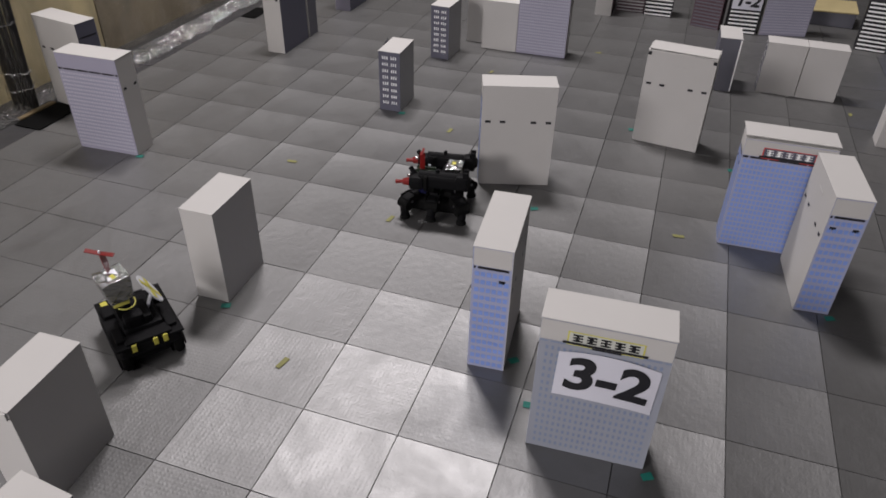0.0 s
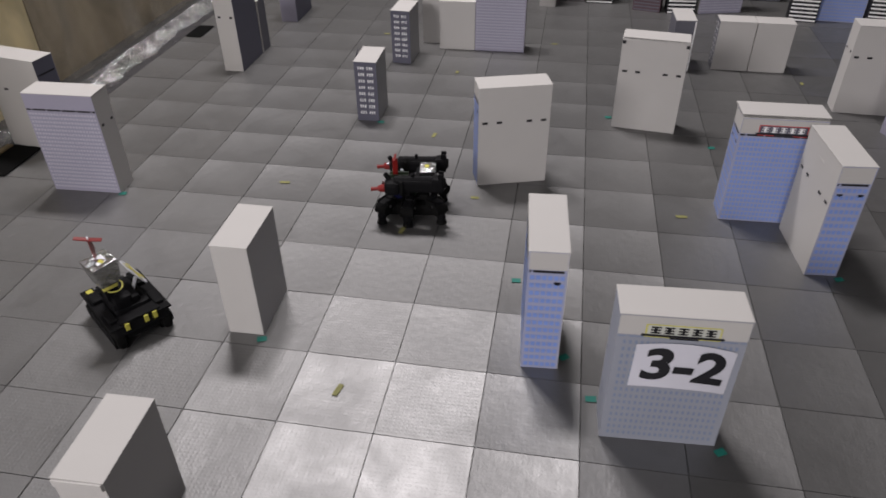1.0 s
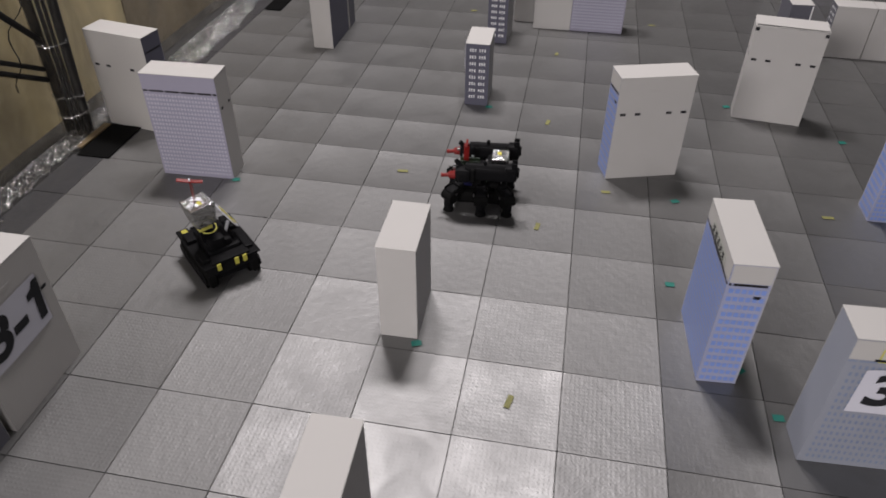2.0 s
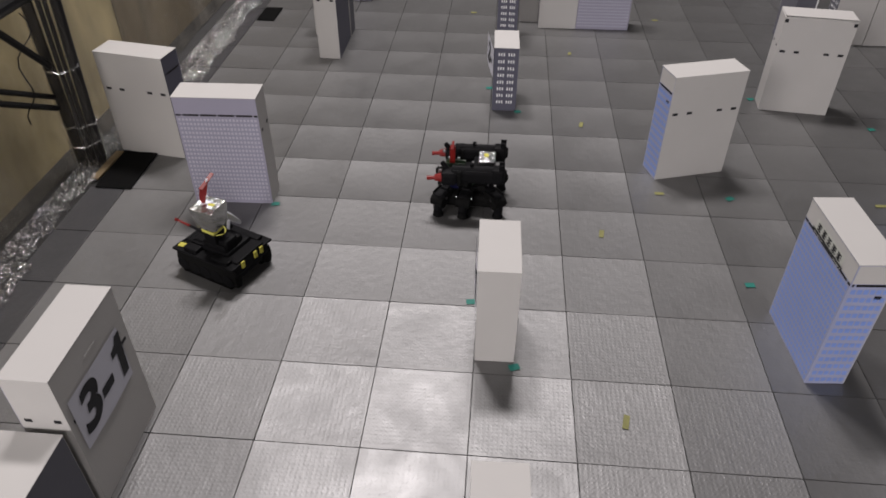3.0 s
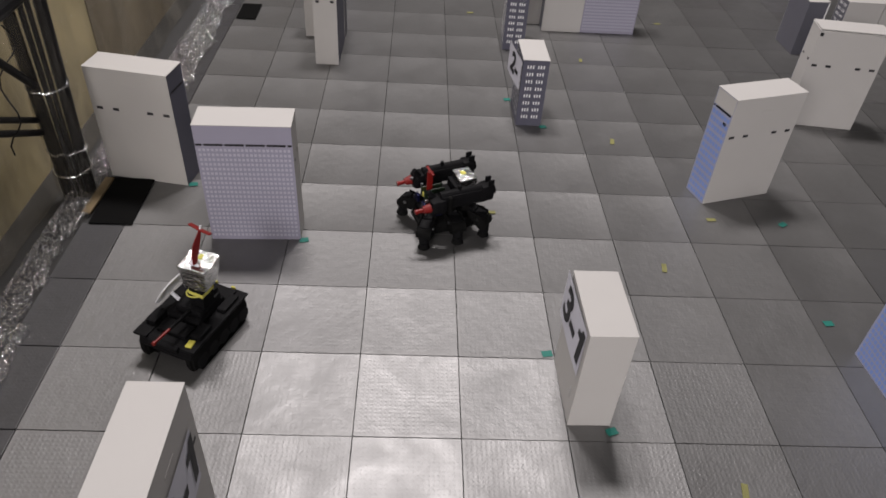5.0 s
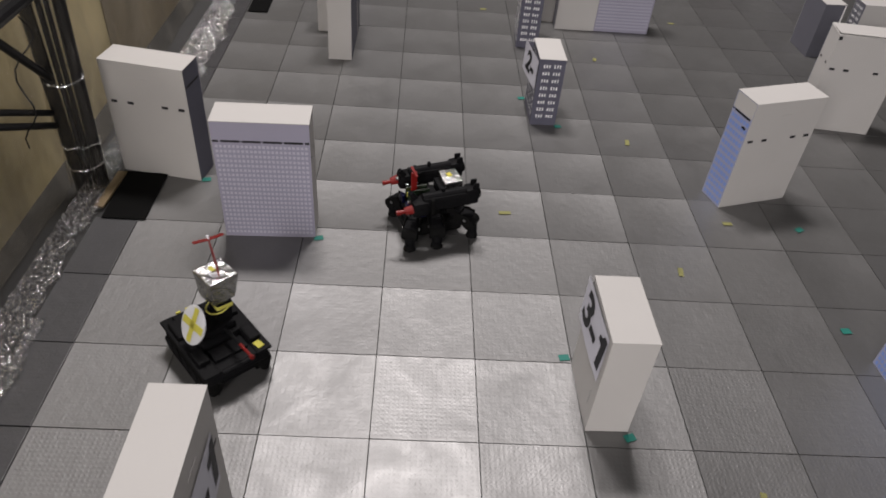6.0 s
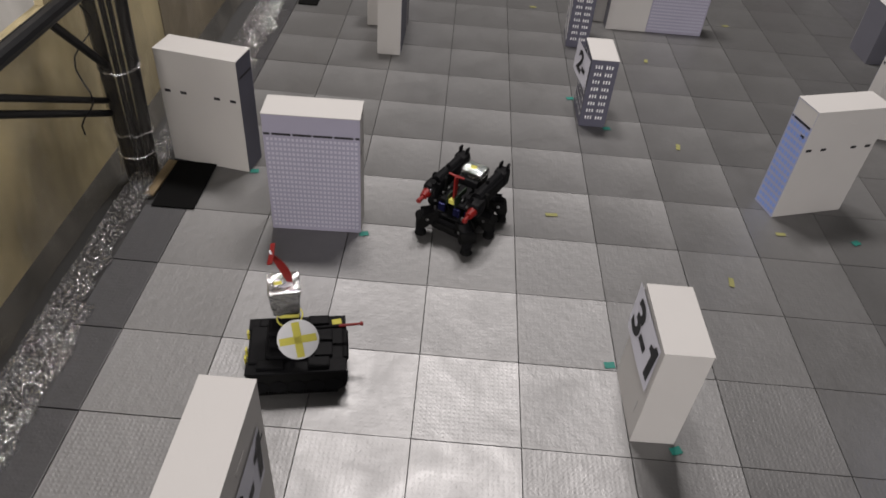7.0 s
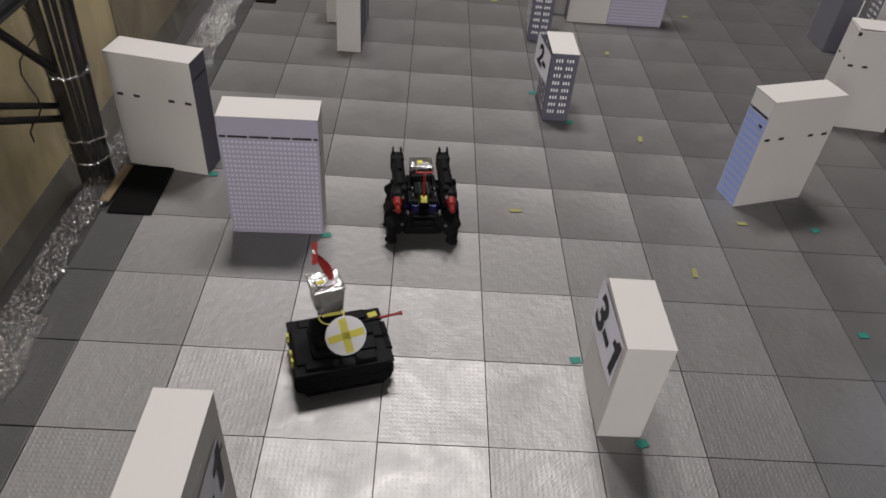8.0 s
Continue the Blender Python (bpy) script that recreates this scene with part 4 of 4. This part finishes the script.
# ---- walking robot ----
def build_robot():
    r = thing("walking_robot", 0, 0, 0, 0, "black six-legged robot with twin side launchers", "robot")
    # low walking base: two decks on spacers
    part("lower_deck", one(box, 0, 0, 0.060, 0.190, 0.082, 0.007, 0.003), M_BLACK, r)
    part("upper_deck", one(box, 0, 0, 0.106, 0.200, 0.094, 0.007, 0.003), M_BLACK, r)
    for sx in (-1, 1):
        for sy in (-1, 1):
            part("spacer", one(rod, (sx * 0.080, sy * 0.030, 0.060), (sx * 0.080, sy * 0.030, 0.106), 0.004, seg=8), M_METAL, r)
    part("battery", one(box, -0.005, 0, 0.083, 0.150, 0.070, 0.036, 0.006), M_RUBBER, r)
    part("belly_pan", one(box, 0, 0, 0.048, 0.206, 0.146, 0.056, 0.018), M_RUBBER, r)
    part("waist", one(rod, (-0.005, 0, 0.108), (-0.005, 0, 0.150), 0.034, 0.040, 20), M_BLACK, r)
    part("front_plate", one(box, 0.104, 0, 0.080, 0.006, 0.070, 0.030, 0.003), M_BLACK, r)
    part("bumper", one(rod, (0.112, -0.040, 0.060), (0.112, 0.040, 0.060), 0.008, seg=10), M_RUBBER, r)
    upper = len(r.children)
    # torso between the launchers
    bm = bmesh.new()
    box(bm, -0.010, 0, 0.152, 0.170, 0.106, 0.012, 0.003)
    box(bm, -0.062, 0, 0.178, 0.086, 0.078, 0.048, 0.006)
    box(bm, 0.020, 0, 0.168, 0.070, 0.060, 0.022, 0.005)
    part("torso", bm, M_BLACK, r)
    rng = random.Random(9)
    for k in range(14):
        x, y = rng.uniform(-0.09, 0.09), rng.choice((-1, 1)) * rng.uniform(0.015, 0.045)
        part("cable", one(rod, (x, y, 0.112), (x + rng.uniform(-0.03, 0.03), y * rng.uniform(0.8, 1.7), rng.uniform(0.140, 0.162)), 0.003, seg=6), M_RUBBER if k % 3 else M_DARK_GREEN, r)
    for s in (-1, 1):
        part("circuit_board", one(box, 0.052, s * 0.034, 0.172, 0.080, 0.004, 0.042, 0.001, pose(0, 0, 0, s * 6, 0, 0)), M_DARK_GREEN, r, "dark green circuit board")
        part("bracket", one(box, 0.098, s * 0.030, 0.132, 0.010, 0.026, 0.030, 0.002), M_BLUE_PART, r, "blue anodised bracket")
        part("metal_bracket", one(box, 0.100, s * 0.056, 0.122, 0.005, 0.008, 0.026, 0.001), M_METAL, r)
        part("metal_bracket", one(box, -0.098, s * 0.046, 0.126, 0.005, 0.012, 0.030, 0.001, pose(0, 0, 0, 0, 8, 0)), M_METAL, r)
        part("side_servo", one(box, 0.052, s * 0.052, 0.121, 0.034, 0.018, 0.024, 0.002), M_BLUE_PART, r, "blue anodised servo case")
        part("side_servo", one(box, -0.055, s * 0.052, 0.118, 0.030, 0.020, 0.020, 0.002), M_RUBBER, r)
        part("hinge", one(rod, (0.0, s * 0.030, 0.158), (0.0, s * 0.085, 0.165), 0.010), M_BLACK, r)
        for k in range(4):
            part("chip", one(box, 0.026 + 0.018 * k, s * 0.0385, 0.178 + 0.010 * (k % 2), 0.010, 0.004, 0.008, 0.0006), M_METAL if k % 2 else M_RUBBER, r)
    part("receiver", one(box, 0.078, 0, 0.168, 0.020, 0.022, 0.018, 0.002), M_PLATE, r, "small yellow receiver block")
    bm = bmesh.new()
    box(bm, -0.070, 0, 0.214, 0.066, 0.080, 0.028, 0.004)
    bmesh.ops.subdivide_edges(bm, edges=bm.edges[:], cuts=3, use_grid_fill=True)
    for q in bm.verts:
        q.co += 0.0024 * noise.noise_vector(q.co * 90)
    pad = part("foil_pad", bm, M_FOIL, r, "pad wrapped in silver foil")
    part("yellow_tape", one(box, -0.066, 0.004, 0.2300, 0.016, 0.020, 0.002, 0.0004, pose(0, 0, 0, 0, 0, 8)), M_YELLOW, pad)
    part("mast", one(box, 0.066, 0, 0.218, 0.022, 0.007, 0.095, 0.003), M_RED, r, "red plastic mast")
    bm = bmesh.new()
    for s in (-1, 1):
        box(bm, 0.066, s * 0.022, 0.266, 0.009, 0.045, 0.004, 0.0015, pose(0, 0, 0, s * 3, 0, 0))
    part("propeller", bm, M_RED, r, "thin red crosspiece")
    for s in (-1, 1):
        bm = bmesh.new()
        box(bm, -0.030, s * 0.082, 0.190, 0.190, 0.044, 0.058, 0.014)
        box(bm, 0.070, s * 0.086, 0.180, 0.064, 0.056, 0.060, 0.018)
        box(bm, -0.118, s * 0.083, 0.198, 0.050, 0.048, 0.064, 0.012)
        rod(bm, (-0.100, s * 0.082, 0.214), (0.060, s * 0.082, 0.208), 0.017, 0.019, 14)
        pod = part("launcher", bm, M_BLACK, r)
        for o in (-0.014, 0.014):
            part("fin", one(box, -0.130, s * 0.084 + o, 0.234, 0.022, 0.007, 0.030, 0.002, pose(0, 0, 0, 0, 0, 0)), M_BLACK, pod)
        part("rear_ring", one(rod, (-0.142, s * 0.083, 0.200), (-0.150, s * 0.083, 0.200), 0.022, 0.018, 16), M_RUBBER, pod)
        part("knob", one(rod, (-0.015, s * 0.080, 0.214), (-0.015, s * 0.080, 0.240), 0.008, 0.007), M_BLACK, pod)
        part("front_guard", one(rod, (0.082, s * 0.072, 0.206), (0.100, s * 0.070, 0.232), 0.011, 0.009), M_BLACK, pod)
        part("strap", one(box, 0.030, s * 0.084, 0.184, 0.012, 0.062, 0.066, 0.012), M_RUBBER, pod)
        part("servo", one(box, 0.020, s * 0.072, 0.152, 0.044, 0.036, 0.026, 0.003), M_RUBBER, pod)
        part("muzzle", one(rod, (0.098, s * 0.092, 0.178), (0.126, s * 0.092, 0.174), 0.018, 0.013), M_RED, pod, "red launcher muzzle")
        part("muzzle_tip", one(rod, (0.124, s * 0.092, 0.174), (0.156, s * 0.092, 0.171), 0.007, 0.009), M_RED, pod)
        part("muzzle_clip", one(box, 0.106, s * 0.074, 0.196, 0.012, 0.008, 0.010, 0.001), M_METAL, pod)
    for ob in r.children[upper:]:
        ob.location.z = -0.010
    legs = []
    for s in (-1, 1):
        for k, x in enumerate((0.072, 0.0, -0.072)):
            leg = new("leg")
            leg.parent = r
            base = pose(x, s * 0.037, 0.086, 0, 0, s * (55, 88, 128)[k])
            leg.matrix_basis = base
            tagged(leg, "jointed black servo leg")
            part("coxa", one(box, 0.018, 0, 0, 0.046, 0.034, 0.044, 0.004), M_BLACK, leg)
            for side in (-1, 1):
                part("side_plate", one(box, 0.048, side * 0.026, 0.003, 0.058, 0.003, 0.032, 0.001, pose(0, 0, 0, 0, 5, 0)), M_RUBBER, leg)
                part("screw", one(rod, (0.062, side * 0.027, -0.006), (0.062, side * 0.030, -0.006), 0.006, seg=8), M_METAL, leg)
            part("femur", one(box, 0.056, 0, -0.004, 0.050, 0.048, 0.050, 0.012, pose(0, 0, 0, 0, 10, 0)), M_BLACK, leg)
            part("servo_horn", one(rod, (0.074, -0.027, -0.022), (0.074, 0.027, -0.022), 0.023, seg=16), M_RUBBER, leg)
            bm = bmesh.new()
            rod(bm, (0.074, 0, -0.022), (0.080, 0, -0.060), 0.023, 0.018, 12)
            rod(bm, (0.080, 0, -0.058), (0.078, 0, -0.078), 0.018, 0.017, 12)
            part("tibia", bm, M_BLACK, leg)
            part("foot", one(rod, (0.078, 0, -0.070), (0.078, 0, -0.0855), 0.018, 0.022, 14), M_RUBBER, leg)
            part("wire", one(rod, (0.008, 0.019, 0.018), (0.060, 0.028, 0.016), 0.0022, seg=6), M_RUBBER, leg)
            legs.append((leg, base, k, s))
    return r, legs


tank, flag = build_tank()
robot, robot_legs = build_robot()


# ---- floor tiles, last ----
TILE = 0.30


def tile_mesh(name, w, material):
    """A tile with bevelled rim, slightly dished."""
    bm = bmesh.new()
    n = 8
    half = TILE / 2 - 0.0007
    rim = half - 0.0008
    g = {}
    xs = [-rim + 2 * rim * k / (n - 2) for k in range(n - 1)]
    for i, x in enumerate(xs):
        for j, y in enumerate(xs):
            z = 0.0012 * (((x / rim) ** 2 + (y / rim) ** 2) * 0.5 - 1)
            g[i, j] = bm.verts.new((x, y, z))
    m = n - 2
    for i in range(m):
        for j in range(m):
            bm.faces.new([g[i, j], g[i + 1, j], g[i + 1, j + 1], g[i, j + 1]])
    edge = [(i, 0) for i in range(m)] + [(m, j) for j in range(m)] + [(i, m) for i in range(m, 0, -1)] + [(0, j) for j in range(m, 0, -1)]
    low = {}
    for i, j in edge:
        c = g[i, j].co
        low[i, j] = bm.verts.new((c.x * half / rim, c.y * half / rim, -0.008))
    for a, b in zip(edge, edge[1:] + edge[:1]):
        bm.faces.new([g[b], g[a], low[a], low[b]])
    me = mesh_of(name, bm, material)
    for p in me.polygons:
        p.use_smooth = p.normal.z > 0.9
    for e in me.edges:
        a, b = (me.vertices[k].co for k in e.vertices)
        e.use_edge_sharp = max(abs(a.x), abs(a.y)) > rim - 1e-5 and max(abs(b.x), abs(b.y)) > rim - 1e-5
    return me


def lay_floor():
    floor = tagged(new("floor"), "floor of grey moulded plastic tiles with dark joints", "floor", kind="structure")
    me = tile_mesh("tile", TILE, M_TILE)
    warped = tile_mesh("warped_tile", TILE, M_TILE_WARPED)
    studded = tile_mesh("studded_tile", TILE, M_TILE_STUD)
    rng = random.Random(11)
    rest_v, rest_f = [], []
    src_v = [v.co.copy() for v in me.vertices]
    src_f = [tuple(p.vertices) for p in me.polygons]
    cells = [(i, j) for i in range(-6, 24) for j in range(-14, 26)]
    near = set(sorted(cells, key=lambda c: (c[0] + 0.5 - 0.0) ** 2 * 0.8 + (c[1] + 0.5 - 2.0) ** 2)[:300])
    for i, j in cells:
        m = pose((i + 0.5) * TILE, (j + 0.5) * TILE, rng.uniform(-0.0006, 0.0006), rng.uniform(-0.07, 0.07), rng.uniform(-0.07, 0.07), 90 * ((i + j) % 2) + 180 * rng.randint(0, 1))
        if (i, j) in near:
            ob = new("tile", warped if j > 2 or i > 1 else studded if j < 0 or (j == 0 and (3 * i) % 5 < 2) else me)
            ob.parent = floor
            ob.matrix_basis = m
        else:
            k = len(rest_v)
            rest_v.extend(tuple(m @ v - Vector((TILE / 2, TILE / 2, 0))) for v in src_v)
            rest_f.extend(tuple(a + k for a in f) for f in src_f)
    far = bpy.data.meshes.new("far_tiles")
    far.from_pydata(rest_v, [], rest_f)
    for p in far.polygons:
        p.use_smooth = p.normal.z > 0.9
    rim = TILE / 2 - 0.0018
    per = len(src_v)
    border = [max(abs(v.x), abs(v.y)) > rim for v in src_v]
    for e in far.edges:
        e.use_edge_sharp = border[e.vertices[0] % per] and border[e.vertices[1] % per]
    far.materials.append(M_TILE_WARPED)
    ob = tagged(new("far_tiles", far), "grey floor tiles farther off", kind="stuff")
    ob.parent = floor
    ob.location = (TILE / 2, TILE / 2, 0)
    # narrow darker tiles along the vinyl
    for j in range(-5, 16):
        if j == 3:
            continue
        bm = bmesh.new()
        box(bm, 0, 0, -0.004, 0.150, TILE - 0.004, 0.008, 0.0015)
        ob = new("edge_tile", mesh_of("edge_tile", bm, M_TILE_DARK))
        ob.parent = floor
        ob.matrix_basis = pose(-1.877, (j + 0.5) * TILE, -0.0003)


lay_floor()


# ---- what moves ----
TANK_ROWS = [
    (0.0, -0.335, -0.200, 143), (0.5, -0.492, -0.083, 143), (1.0, -0.665, 0.055, 142), (1.5, -0.810, 0.170, 140),
    (2.0, -0.970, 0.307, 137), (2.6, -1.130, 0.410, 145), (3.2, -1.250, 0.455, 162), (3.5, -1.270, 0.447, 169), (4.0, -1.280, 0.435, 180),
    (4.5, -1.345, 0.400, 220), (5.2, -1.415, 0.350, 258), (5.8, -1.398, 0.295, 298), (6.0, -1.365, 0.270, 311),
    (6.25, -1.320, 0.240, 338), (6.5, -1.275, 0.205, 361), (7.0, -1.248, 0.215, 370), (7.3, -1.244, 0.215, 372), (7.65, -1.180, 0.230, 375), (8.0, -1.030, 0.265, 377),
]
ROBOT_ROWS = [
    (0.0, 0.313, 0.900, 187), (0.5, 0.258, 0.900, 187), (1.0, 0.172, 0.902, 186), (1.5, 0.047, 0.904, 186), (2.0, -0.088, 0.900, 183),
    (2.7, -0.280, 0.910, 180), (3.5, -0.505, 0.955, 178), (4.0, -0.580, 0.965, 180), (4.5, -0.583, 0.962, 200), (5.1, -0.650, 0.958, 202),
    (5.8, -0.722, 0.948, 198), (6.2, -0.775, 0.930, 201), (6.5, -0.812, 0.918, 209), (7.0, -0.800, 0.938, 241), (7.3, -0.806, 0.938, 278),
    (7.6, -0.806, 0.936, 286), (8.0, -0.815, 0.938, 276),
]


def motions():
    walk(tank, [(t, pose(x, y, 0.0, 0, 0, a)) for t, x, y, a in TANK_ROWS])
    turn = [(0.0, -128), (1.0, -127), (2.0, -122), (2.7, -92), (3.3, -58), (3.5, -54), (4.0, -66), (4.5, -85), (5.2, -108), (5.8, -121), (6.0, -99), (6.25, -101), (6.5, -88), (7.0, -92), (7.5, -95), (8.0, -99)]
    walk(flag, [(t, pose(-0.006, 0.044, 0.296, -2, -16, 0) @ pose(0, 0, 0, 0, 0, a)) for t, a in turn])
    nod = {3.5: -2.5, 4.0: -3.0, 4.5: 0.0, 6.2: 2.5, 6.5: 3.0, 7.0: 0.0, 7.3: -2.0, 7.6: -3.5, 8.0: -3.5}
    walk(robot, [(t, pose(x, y, 0.0, 0, 0, a) @ pose(0, 0, 0, 0, nod.get(t, 0.0), 0)) for t, x, y, a in ROBOT_ROWS])
    for leg, base, k, s in robot_legs:
        ph = math.pi * ((k + (s > 0)) % 2)
        rows = []
        for n in range(41):
            t = 0.2 * n
            a = math.sin(2 * math.pi * t / 0.62 + ph)
            lift = max(0.0, math.cos(2 * math.pi * t / 0.62 + ph))
            rows.append((t, base @ pose(0, 0, 0, 0, -9 * lift, 7 * a)))
        walk(leg, rows)


motions()
